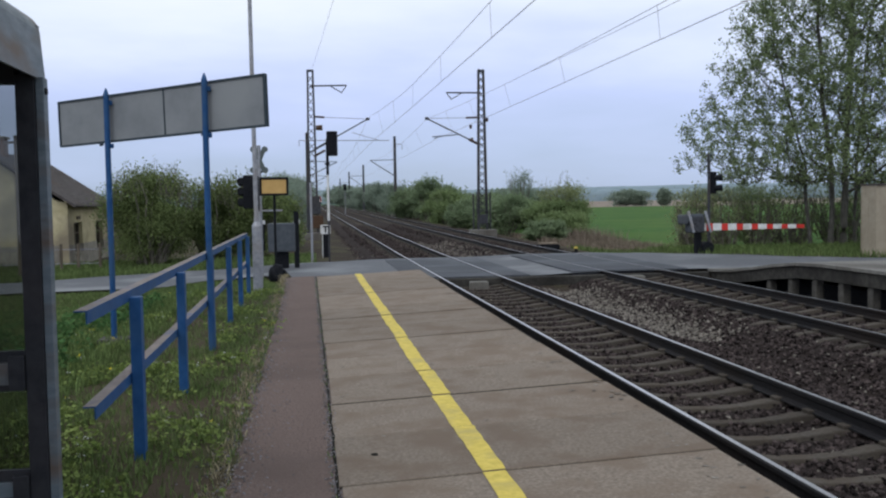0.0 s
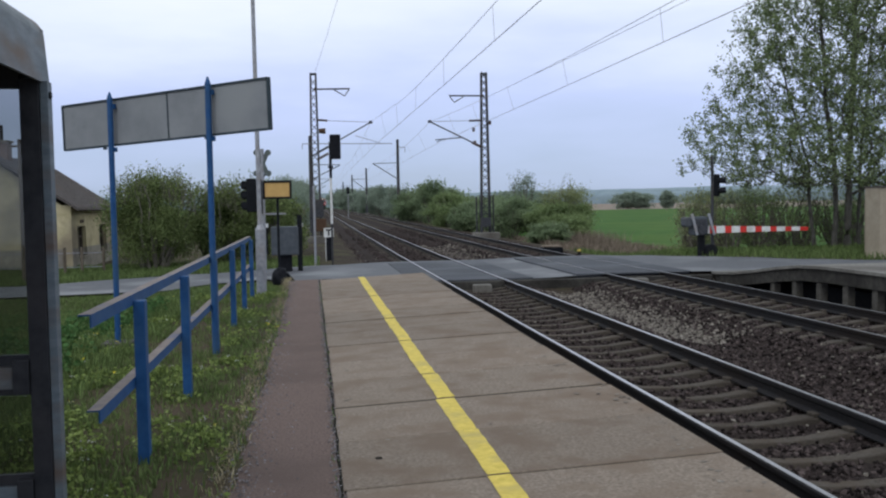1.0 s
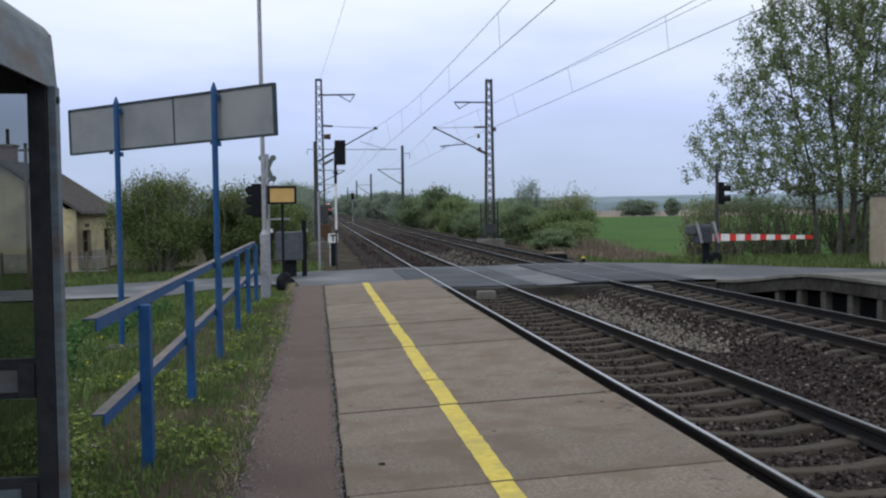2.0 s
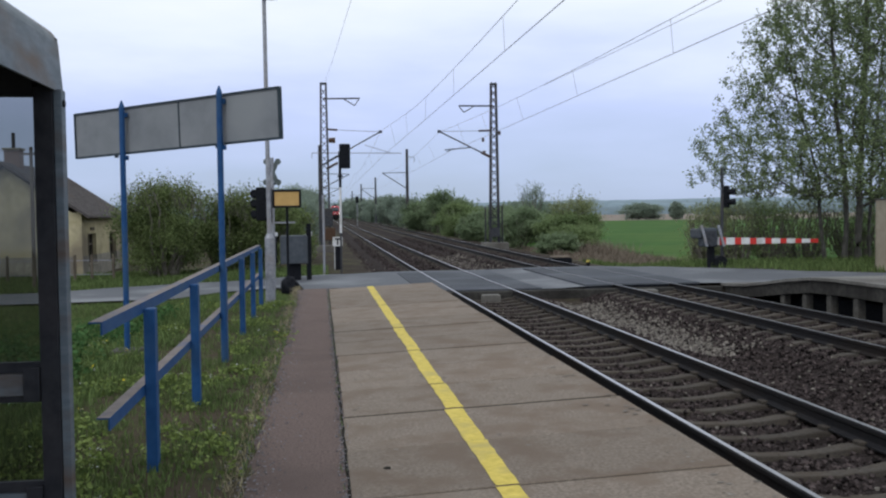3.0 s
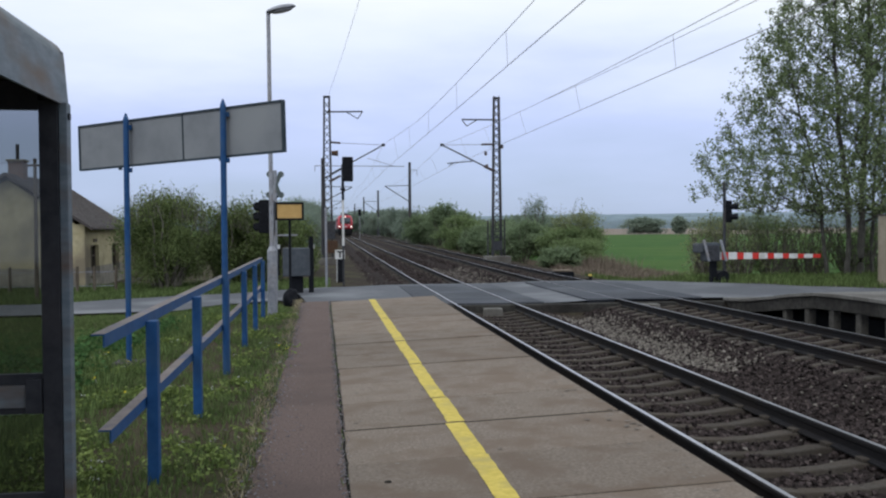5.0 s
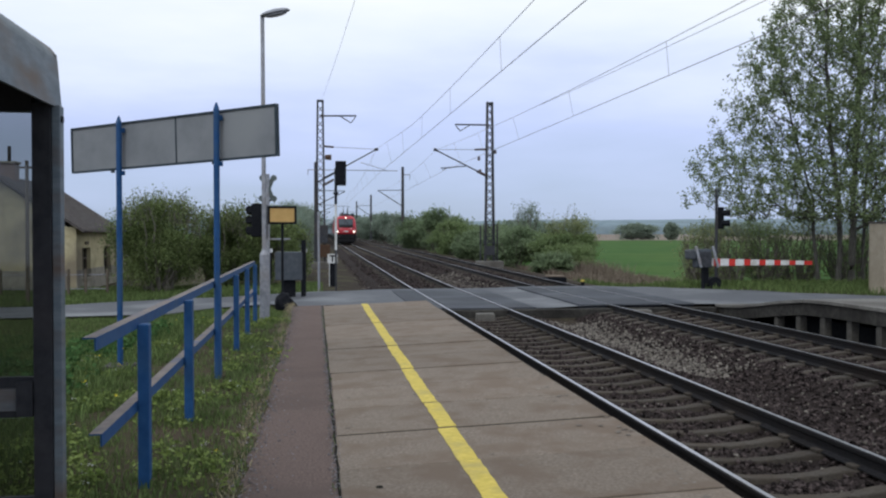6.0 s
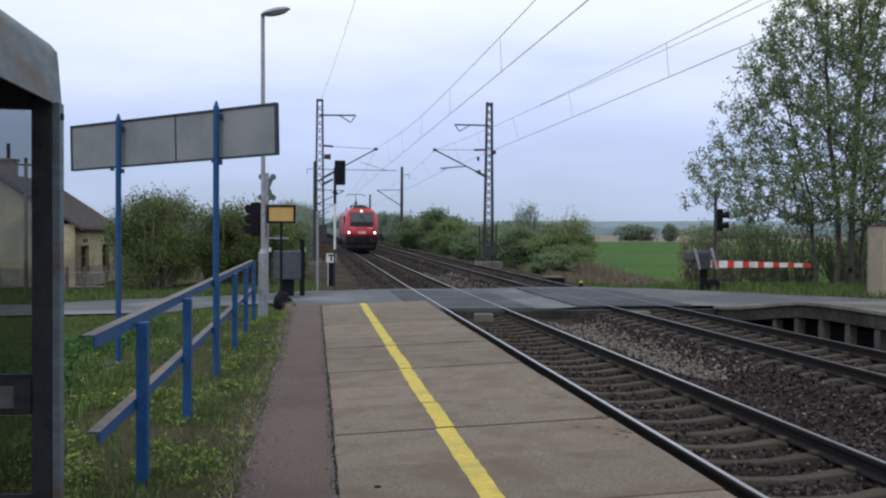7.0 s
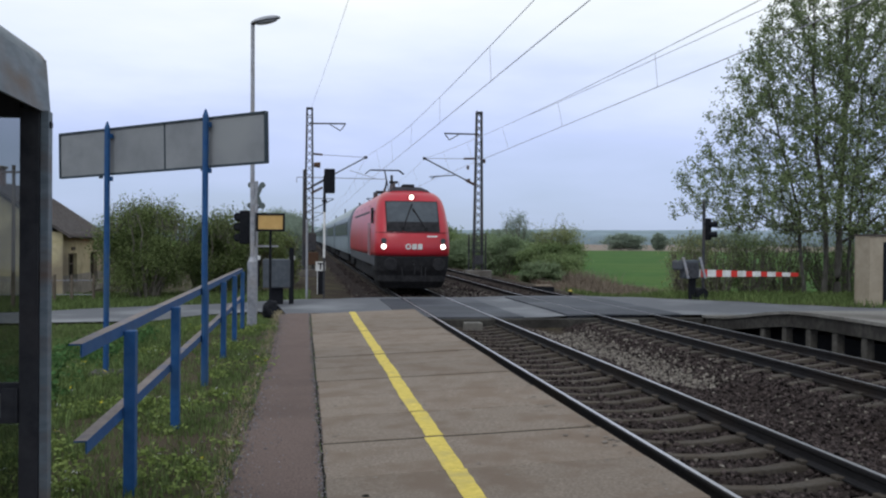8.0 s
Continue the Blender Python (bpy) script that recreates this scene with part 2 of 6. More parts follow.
M = {
    "concrete": material("slab_concrete", (0.150, 0.119, 0.094), (0.285, 0.233, 0.186), 48, 0.92, 0.35, c=(0.175, 0.131, 0.098), big=3.2, random=0.10, cmin=0.52),
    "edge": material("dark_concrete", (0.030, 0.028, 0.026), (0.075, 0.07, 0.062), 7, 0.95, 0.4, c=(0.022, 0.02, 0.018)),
    "pier": material("stained_pier_concrete", (0.06, 0.056, 0.05), (0.12, 0.112, 0.10), 9, 0.95, 0.3),
    "precast": material("precast_concrete", (0.145, 0.138, 0.125), (0.245, 0.232, 0.212), 12, 0.9, 0.3, c=(0.10, 0.09, 0.08)),
    "sleeper": material("sleeper_concrete", (0.054, 0.046, 0.039), (0.104, 0.091, 0.077), 26, 0.95, 0.4, c=(0.07, 0.055, 0.042), big=2.0, random=0.2),
    "yellow": material("yellow_line_paint", (0.54, 0.41, 0.075), (0.72, 0.56, 0.125), 16, 0.75, 0.2, c=(0.44, 0.35, 0.12), big=3, cmin=0.60),
    "footway": material("old_red_brown_asphalt", (0.102, 0.070, 0.061), (0.212, 0.156, 0.135), 60, 0.95, 0.7, c=(0.125, 0.090, 0.078), big=1.2),
    "asphalt": material("road_asphalt", (0.085, 0.09, 0.10), (0.145, 0.15, 0.165), 25, 0.75, 0.3, c=(0.24, 0.245, 0.255), big=0.35, cmin=0.56),
    "asphalt_dark": material("dark_crossing_panel", (0.026, 0.030, 0.040), (0.052, 0.058, 0.072), 18, 0.65, 0.25, c=(0.075, 0.080, 0.092), big=0.5, random=0.15),
    "soil": material("grassy_earth", (0.036, 0.036, 0.018), (0.080, 0.078, 0.038), 9, 1.0, 0.8, c=(0.078, 0.060, 0.042), big=1.4, cmin=0.47, spec=0.08),
    "shoulder": material("brown_track_shoulder", (0.028, 0.022, 0.017), (0.075, 0.06, 0.046), 22, 1.0, 0.8, c=(0.085, 0.085, 0.045), big=0.5, cmin=0.6, spec=0.08),
    "ballast": material("brown_ballast", (0.014, 0.0112, 0.0105), (0.060, 0.047, 0.043), 30, 1.0, 1.0, c=(0.028, 0.021, 0.018), big=0.5, spec=0.08),
    "rail_dull": material("dull_rail_head", (0.20, 0.20, 0.22), (0.32, 0.32, 0.35), 30, 0.42, 0.1, metal=0.9),
    "joint": material("joint_soil", (0.010, 0.009, 0.007), (0.025, 0.023, 0.018), 30, 1.0, 0.3, spec=0.08),
    "stone": material("ballast_stone", (0.024, 0.019, 0.0185), (0.076, 0.059, 0.056), 20, 0.95, 0.4, island=0.85, spec=0.08),
    "stone_pale": material("pale_ballast_stone", (0.12, 0.105, 0.09), (0.26, 0.235, 0.205), 20, 0.95, 0.4, island=0.4, spec=0.08),
    "field": material("green_crop_field", (0.040, 0.096, 0.022), (0.066, 0.136, 0.033), 0.6, 1.0, 0.4, c=(0.088, 0.140, 0.034), big=0.07, spec=0.08),
    "plough": material("ploughed_field", (0.20, 0.16, 0.13), (0.30, 0.25, 0.21), 0.2, 1.0, 0.2, spec=0.08),
    "railhead": material("polished_rail_head", (0.42, 0.42, 0.46), (0.58, 0.58, 0.62), 30, 0.35, 0.05, metal=1.0),
    "railside": material("rusty_rail_side", (0.008, 0.008, 0.010), (0.020, 0.018, 0.019), 25, 0.75, 0.3, c=(0.018, 0.013, 0.011)),
    "rust": material("rusty_fastening", (0.05, 0.03, 0.02), (0.12, 0.07, 0.045), 30, 0.9, 0.4),
    "blue": material("blue_paint", (0.012, 0.060, 0.175), (0.022, 0.088, 0.23), 12, 0.55, 0.1, c=(0.03, 0.08, 0.17), big=3),
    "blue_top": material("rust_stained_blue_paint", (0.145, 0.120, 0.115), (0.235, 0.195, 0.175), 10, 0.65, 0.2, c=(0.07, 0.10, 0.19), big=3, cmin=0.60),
    "sign": material("grey_sign_back", (0.185, 0.195, 0.21), (0.245, 0.255, 0.27), 3, 0.6, 0.05, c=(0.25, 0.26, 0.27), big=1.0),
    "frame": material("dark_sign_frame", (0.022, 0.035, 0.045), (0.05, 0.07, 0.085), 20, 0.6, 0.1),
    "galv": material("galvanised_steel", (0.24, 0.25, 0.28), (0.40, 0.41, 0.45), 14, 0.5, 0.1, metal=0.3, c=(0.30, 0.28, 0.27), big=2),
    "cross": material("weathered_board_back", (0.085, 0.105, 0.105), (0.14, 0.165, 0.16), 10, 0.7, 0.1),
    "shelter": material("shelter_sheet_metal", (0.10, 0.13, 0.155), (0.17, 0.20, 0.23), 8, 0.5, 0.1, metal=0.2, c=(0.12, 0.085, 0.065), big=1.6, stretch=(1, 1, 3)),
    "post": material("shelter_post_paint", (0.016, 0.017, 0.022), (0.035, 0.036, 0.042), 12, 0.55, 0.15, c=(0.06, 0.05, 0.05)),
    "soffit": material("shelter_soffit", (0.06, 0.06, 0.06), (0.10, 0.10, 0.10), 6, 0.8, 0.1),
    "glass": glass("dusty_shelter_glass", (0.60, 0.62, 0.62), 0.05, 0.94),
    "mast": material("mast_steel", (0.026, 0.028, 0.034), (0.070, 0.072, 0.082), 12, 0.7, 0.2, c=(0.075, 0.062, 0.055), big=1),
    "wire": material("wire_copper", (0.22, 0.22, 0.27), (0.34, 0.34, 0.40), 20, 0.5, 0.0),
    "insulator": material("brown_insulator", (0.05, 0.03, 0.025), (0.10, 0.06, 0.05), 20, 0.3, 0.0),
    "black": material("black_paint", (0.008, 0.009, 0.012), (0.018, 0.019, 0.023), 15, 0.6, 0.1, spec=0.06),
    "white": material("white_paint", (0.62, 0.62, 0.62), (0.80, 0.80, 0.80), 10, 0.6, 0.1, c=(0.5, 0.48, 0.45), big=2),
    "red": material("red_paint", (0.55, 0.035, 0.03), (0.70, 0.055, 0.045), 10, 0.5, 0.1),
    "orange": material("amber_board_face", (0.50, 0.31, 0.11), (0.60, 0.385, 0.15), 4, 0.6, 0.05),
    "cabinet": material("grey_cabinet_paint", (0.055, 0.065, 0.078), (0.09, 0.10, 0.115), 6, 0.6, 0.1, c=(0.07, 0.07, 0.07)),
    "plaster": material("stained_yellow_plaster", (0.42, 0.36, 0.22), (0.60, 0.53, 0.34), 2.5, 0.95, 0.3, c=(0.25, 0.21, 0.15), big=0.6, cmin=0.52),
    "plinth": material("grey_plinth_render", (0.26, 0.24, 0.20), (0.38, 0.35, 0.29), 4, 0.95, 0.3, c=(0.18, 0.16, 0.14)),
    "roof": material("weathered_roof", (0.060, 0.052, 0.05), (0.12, 0.105, 0.10), 6, 0.9, 0.3, c=(0.10, 0.075, 0.06)),
    "brick": material("chimney_brick", (0.14, 0.09, 0.07), (0.24, 0.16, 0.12), 12, 0.9, 0.3),
    "window": material("dark_window_pane", (0.010, 0.012, 0.014), (0.025, 0.028, 0.032), 2, 0.08, 0.0),
    "wood": material("grey_wood", (0.08, 0.065, 0.05), (0.17, 0.14, 0.11), 9, 0.9, 0.3, stretch=(1, 1, 0.2)),
    "cream": material("cream_shed_board", (0.29, 0.245, 0.185), (0.38, 0.33, 0.255), 3, 0.8, 0.1, c=(0.24, 0.20, 0.15), big=0.8),
    "bark": material("grey_bark", (0.060, 0.057, 0.050), (0.150, 0.142, 0.128), 9, 0.95, 0.5, c=(0.050, 0.046, 0.040), stretch=(1, 1, 0.4), spec=0.08),
    "twig": material("brown_twig", (0.12, 0.11, 0.092), (0.22, 0.20, 0.17), 10, 0.95, 0.2, spec=0.08),
    "leaf": material("olive_spring_leaf", (0.135, 0.180, 0.090), (0.245, 0.300, 0.145), 3, 0.7, 0.0, island=0.45, through_light=0.42, spec=0.08),
    "leaf_bush": material("bush_leaf", (0.128, 0.170, 0.068), (0.225, 0.275, 0.112), 2, 0.8, 0.0, island=0.5, through_light=0.5, spec=0.08),
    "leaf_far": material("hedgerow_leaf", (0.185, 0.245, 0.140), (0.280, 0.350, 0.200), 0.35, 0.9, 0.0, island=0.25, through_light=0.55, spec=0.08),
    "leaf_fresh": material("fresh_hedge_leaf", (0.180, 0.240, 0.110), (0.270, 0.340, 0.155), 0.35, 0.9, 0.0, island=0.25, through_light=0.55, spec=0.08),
    # leaf for distant shrubs: the haze of distance is put into its pale colour
    "leaf_hazed": material("hazed_hedge_leaf", (0.225, 0.280, 0.220), (0.310, 0.365, 0.290), 0.35, 0.9, 0.0, island=0.2, through_light=0.55, spec=0.08),
    "leaf_willow": material("willow_leaf", (0.215, 0.245, 0.125), (0.31, 0.34, 0.175), 1, 0.9, 0.0, island=0.3, through_light=0.5, spec=0.08),
    "reed": material("dry_reed", (0.15, 0.12, 0.095), (0.26, 0.21, 0.165), 3, 0.95, 0.0, island=0.4, spec=0.08),
    "grass": material("grass_blade", (0.088, 0.132, 0.044), (0.170, 0.225, 0.085), 4, 0.8, 0.0, island=0.5, through_light=0.3, spec=0.08),
    "weed": material("weed_leaf", (0.135, 0.190, 0.050), (0.265, 0.325, 0.105), 6, 0.75, 0.0, island=0.45, through_light=0.25, spec=0.08),
    "nettle": material("dark_weed_leaf", (0.040, 0.092, 0.030), (0.085, 0.165, 0.055), 5, 0.75, 0.0, island=0.4, through_light=0.25, spec=0.08),
    "straw": material("dry_straw", (0.22, 0.19, 0.12), (0.36, 0.31, 0.20), 5, 0.9, 0.0, island=0.4, spec=0.08),
    "grit": material("grey_grit", (0.11, 0.10, 0.105), (0.25, 0.235, 0.24), 20, 0.95, 0.2, island=0.5, spec=0.08),
    "flower": material("dandelion_yellow", (0.70, 0.55, 0.03), (0.80, 0.66, 0.05), 6, 0.7, 0.0),
    # woods of the ridge: air haze is painted into this blue-grey base colour
    "ridge": material("hazed_distant_woods", (0.20, 0.26, 0.29), (0.27, 0.335, 0.375), 0.05, 1.0, 0.0, c=(0.24, 0.30, 0.33), big=0.01, spec=0.08),
    "loco_red": material("locomotive_red", (0.42, 0.016, 0.028), (0.50, 0.024, 0.040), 2, 0.32, 0.0, c=(0.38, 0.02, 0.032), big=0.5),
    "loco_dark": material("underframe_black", (0.014, 0.014, 0.016), (0.034, 0.033, 0.036), 8, 0.75, 0.2, spec=0.12),
    "loco_grey": material("loco_roof_grey", (0.045, 0.05, 0.058), (0.09, 0.095, 0.105), 6, 0.6, 0.1),
    # cab panes: part of the sky's reflection is put into the bluish base colour
    "screen": material("sky_toned_cab_glass", (0.045, 0.055, 0.066), (0.075, 0.088, 0.10), 1.5, 0.06, 0.0),
    "coach": material("coach_pale_paint", (0.16, 0.205, 0.245), (0.21, 0.26, 0.30), 1.0, 0.4, 0.0, c=(0.25, 0.30, 0.33), big=0.4),
    "coach_roof": material("coach_light_roof", (0.26, 0.32, 0.33), (0.34, 0.40, 0.41), 1.0, 0.5, 0.0, c=(0.28, 0.31, 0.31), big=0.4),
    "coach_blue": material("coach_window_band", (0.040, 0.062, 0.098), (0.060, 0.088, 0.13), 1.0, 0.35, 0.0),
    "headlight": material("headlight_lens", (1.0, 0.88, 0.78), (1.0, 0.9, 0.82), 5, 0.3, 0.0, emit=3.5),
    "toplight": material("top_light_lens", (1.0, 0.9, 0.8), (1.0, 0.93, 0.8), 5, 0.3, 0.0, emit=2.5),
}


# ---------------------------------------------------------------- mesh tools
def thing(name, label, category, group="", kind="", at=(0, 0, 0), rz=0):
    ob = new(name)
    ob.empty_display_size = 0.2
    ob.matrix_world = pose(*at, 0, 0, rz)
    return tagged(ob, label, category, group, kind)


def link(name, mesh, material_, parent=None, label="", smooth=False):
    if material_ is not None:
        for mm in material_ if isinstance(material_, (list, tuple)) else [material_]:
            mesh.materials.append(mm)
    if smooth:
        mesh.polygons.foreach_set("use_smooth", [True] * len(mesh.polygons))
    ob = new(name, mesh)
    if parent is not None:
        ob.parent = parent
    if label:
        ob["label"] = label
    return ob


def part(name, bm, material_, parent=None, label="", smooth=False):
    me = bpy.data.meshes.new(name)
    bm.normal_update()
    bm.to_mesh(me)
    bm.free()
    return link(name, me, material_, parent, label, smooth)


def raw(name, verts, faces, material_, parent=None, label="", smooth=False):
    me = bpy.data.meshes.new(name)
    me.from_pydata([tuple(v) for v in verts], [], [tuple(f) for f in faces])
    me.update()
    return link(name, me, material_, parent, label, smooth)


def box(x0, x1, y0, y1, z0, z1, bevel=0.0, bm=None):
    own = bmesh.new()
    bmesh.ops.create_cube(own, size=1.0)
    for v in own.verts:
        v.co = Vector(((x0 + x1) / 2 + v.co.x * (x1 - x0), (y0 + y1) / 2 + v.co.y * (y1 - y0), (z0 + z1) / 2 + v.co.z * (z1 - z0)))
    if bevel:
        bmesh.ops.bevel(own, geom=own.edges[:], offset=bevel, segments=2, profile=0.5, affect="EDGES")
    return join(bm, own)


def join(bm, own, index=0):
    if index:
        for f in own.faces:
            f.material_index = index
    if bm is None:
        return own
    me = bpy.data.meshes.new("tmp")
    own.to_mesh(me)
    own.free()
    bm.from_mesh(me)
    bpy.data.meshes.remove(me)
    return bm


def tube(p0, p1, r0, r1=None, n=10, bm=None, caps=True):
    r1 = r0 if r1 is None else r1
    a, b = Vector(p0), Vector(p1)
    q = (b - a).to_track_quat("Z", "Y").to_matrix()
    own = bmesh.new()
    rings = []
    for c, r in ((a, r0), (b, r1)):
        rings.append([own.verts.new(c + q @ Vector((r * math.cos(2 * math.pi * i / n), r * math.sin(2 * math.pi * i / n), 0))) for i in range(n)])
    for i in range(n):
        own.faces.new((rings[0][i], rings[0][(i + 1) % n], rings[1][(i + 1) % n], rings[1][i]))
    if caps:
        own.faces.new(rings[0][::-1])
        own.faces.new(rings[1])
    return join(bm, own)


def bar(p0, p1, w, h, bm=None, bevel=0.0):
    """A rectangular bar from p0 to p1."""
    a, b = Vector(p0), Vector(p1)
    own = box(-w / 2, w / 2, -h / 2, h / 2, 0, (b - a).length, bevel)
    own.transform(Matrix.Translation(a) @ (b - a).to_track_quat("Z", "Y").to_matrix().to_4x4())
    return join(bm, own)


def extrude_y(profile, y0, y1, bm=None):
    """A closed outline of (x, z) swept along y."""
    own = bmesh.new()
    a = [own.verts.new((x, y0, z)) for x, z in profile]
    b = [own.verts.new((x, y1, z)) for x, z in profile]
    n = len(profile)
    for i in range(n):
        own.faces.new((a[i], b[i], b[(i + 1) % n], a[(i + 1) % n]))
    own.faces.new(a)
    own.faces.new(b[::-1])
    bmesh.ops.recalc_face_normals(own, faces=own.faces[:])
    return join(bm, own)


def sweep(points, r, n=6):
    """A thin wire through points."""
    verts, faces = [], []
    pts = [Vector(p) for p in points]
    for i, p in enumerate(pts):
        d = (pts[min(i + 1, len(pts) - 1)] - pts[max(i - 1, 0)]).normalized()
        q = d.to_track_quat("Z", "Y").to_matrix()
        for k in range(n):
            verts.append(p + q @ Vector((r * math.cos(2 * math.pi * k / n), r * math.sin(2 * math.pi * k / n), 0)))
    for i in range(len(pts) - 1):
        for k in range(n):
            faces.append((i * n + k, i * n + (k + 1) % n, (i + 1) * n + (k + 1) % n, (i + 1) * n + k))
    return verts, faces


def smooth(a, b, x):
    t = min(1.0, max(0.0, (x - a) / (b - a)))
    return t * t * (3 - 2 * t)


def lerp_table(table, x):
    if x <= table[0][0]:
        return table[0][1]
    for (x0, v0), (x1, v1) in zip(table, table[1:]):
        if x <= x1:
            return v0 + (v1 - v0) * smooth(x0, x1, x)
    return table[-1][1]


# ---------------------------------------------------------------- the lie of the land
TRACK_X = (3.98, 8.20)
TRACK_Z = (0.0, 0.06)
PLATFORM_Z, CROSSFALL = 0.3875, 0.0418
KERB_X, EDGE_X, PATH_X = 0.13, 2.26, -0.52
PLATFORM_END = 19.0


def rise(y):
    return 0.0034 * max(0.0, min(y, 460.0) - 33.0)


def road_z(x):
    return lerp_table(((-9, -0.34), (-4, -0.26), (0.5, -0.06), (2.4, -0.012), (5.6, -0.012), (7.3, 0.048), (10.2, 0.05), (13, 0.08), (17, 0.08), (40, -0.4)), x)


def road_near(x):
    return lerp_table(((-9, 25.0), (-4.2, 24.6), (-2.8, 26.1), (-1.4, 26.2), (-0.7, 24.4), (0, 22.9), (2.4, 22.35), (10.5, 22.3), (13.3, 21.2), (17, 20.4)), x)


def road_far(x):
    return lerp_table(((-9, 28.6), (-6, 29.8), (-4, 30.6), (1, 30.4), (4, 30.6), (9.4, 30.3), (10.8, 29.6), (12.15, 28.1), (13.5, 26.9), (14.5, 25.3), (16.3, 23.9), (30, 23.4)), x)


def ground_z(x, y):
    n = noise.noise(Vector((x * 0.35, y * 0.35, 0))) * 0.06
    if abs(x) > 60 or y > 300:
        n = 0.0
    # left side
    near = 0.37 - 0.85 * smooth(-1.7, -6.8, x) + n * smooth(-1.3, -3, x)
    far = -0.24 - 0.16 * smooth(-1, -8, x) + n
    left = near + (far - near) * smooth(16.5 - 1.5 * smooth(-1.5, -3, x), 21.5, y)
    if x > KERB_X - 0.4 and y < 21:
        left -= 0.12 * smooth(-0.6, -0.45, x)
    # right side
    right = -0.28 - 0.45 * smooth(10.8, 14.5, x) + n
    bank = -0.35 + 0.39 * smooth(11.2, 12.6, x) + n * 0.5
    right = bank + (right - bank) * smooth(30.0, 37.0, y)
    bed = -0.30 if y > 21 else -0.55
    if x < 2.2:
        z = left + (bed - left) * smooth(0.9, 2.1, x) if y > 21 else left
    elif x > 10.6:
        z = bed + (right - bed) * smooth(10.6, 12.0, x)
    else:
        z = bed
    if x < 2.4 and y < 20.5 and x > 2.0:
        z = bed
    a, b = road_near(x), road_far(x)
    k = min(smooth(a - (0.2 if 2.2 < x < 10.4 else 1.2), a + 0.1, y), 1 - smooth(b - 0.1, b + 1.2, y))
    z = z + (road_z(x) - 0.07 - z) * k
    return z + rise(y) * (1 - smooth(16, 40, abs(x)))


def span(a, b, step):
    k = max(1, int(round((b - a) / step)))
    return [a + (b - a) * i / k for i in range(k)]


XS = [-3000, -1500, -700, -300, -150] + span(-80, -30, 5) + span(-30, -12, 1.5) + span(-12, 20, 0.4) + span(20, 40, 1.5) + span(40, 120, 8) + [120, 250, 500, 900, 1600, 3000]
YS = [-60, -30, -15, -8] + span(-4, 36, 0.4) + span(36, 80, 2) + span(80, 300, 12) + [300, 400, 600, 900, 1400, 2200, 3600]


def build_ground():
    verts = [(x, y, ground_z(x, y)) for y in YS for x in XS]
    nx = len(XS)
    faces = [(j * nx + i, j * nx + i + 1, (j + 1) * nx + i + 1, (j + 1) * nx + i) for j in range(len(YS) - 1) for i in range(nx - 1)]
    ob = raw("ground", verts, faces, [M["soil"], M["field"], M["shoulder"], M["plough"]], smooth=True)
    index = []
    for f in faces:
        cx = sum(verts[i][0] for i in f) / 4
        cy = sum(verts[i][1] for i in f) / 4
        if cx > 60 and cy > 270 or cy > 1300:
            index.append(3)
        elif cx > 15.5 and cy > 31 or cy > 250:
            index.append(1)
        elif -0.4 < cx < 12.2 and cy > 29.5 or cx > 2.0 and cx < 10.8:
            index.append(2)
        else:
            index.append(0)
    ob.data.polygons.foreach_set("material_index", index)
    tagged(ob, "grassy ground with a green field beside the railway", "ground", kind="structure")


def strip(xs, y0, y1, z, n=6):
    verts, faces = [], []
    for x in xs:
        for k in range(n + 1):
            y = y0(x) + (y1(x) - y0(x)) * k / n
            verts.append((x, y, z(x, y)))
    for i in range(len(xs) - 1):
        for k in range(n):
            a = i * (n + 1) + k
            faces.append((a, a + n + 1, a + n + 2, a + 1))
    return verts, faces


def build_road():
    xs = span(-60, -12, 4) + span(-12, 20, 0.25) + span(20, 60, 4) + [60]
    wob = lambda x, s: noise.noise(Vector((x * 0.9, s, 0))) * 0.12
    v, f = strip(xs, lambda x: road_near(x) + wob(x, 1), lambda x: road_far(x) + wob(x, 9), lambda x, y: road_z(x))
    ob = raw("road", v, f, M["asphalt"], smooth=True)
    tagged(ob, "grey asphalt road over the level crossing", "road", kind="structure")
    # darker panels between and beside the rails
    for cx in TRACK_X:
        for x0, x1 in ((cx - 1.55, cx - 0.80), (cx - 0.68, cx + 0.68), (cx + 0.80, cx + 1.55)):
            top = 0.004 + (0.0 if cx < 5 else TRACK_Z[1])
            y = 22.4
            while y < 29.5:
                part("crossing_panel", box(x0, x1, y + 0.01, y + 1.19, -0.14, top, 0.008), M["asphalt_dark"], ob)
                y += 1.2


# ---------------------------------------------------------------- tracks
def rail_profile(cx):
    half = ((-0.036, -0.008), (-0.030, -0.001), (-0.014, 0.0), (0.028, 0.0), (0.036, -0.008), (0.034, -0.040), (0.009, -0.055), (0.009, -0.125), (0.070, -0.146), (0.072, -0.158),
            (-0.072, -0.158), (-0.070, -0.146), (-0.009, -0.125), (-0.009, -0.055), (-0.034, -0.040))
    return [(cx + x, z) for x, z in half]


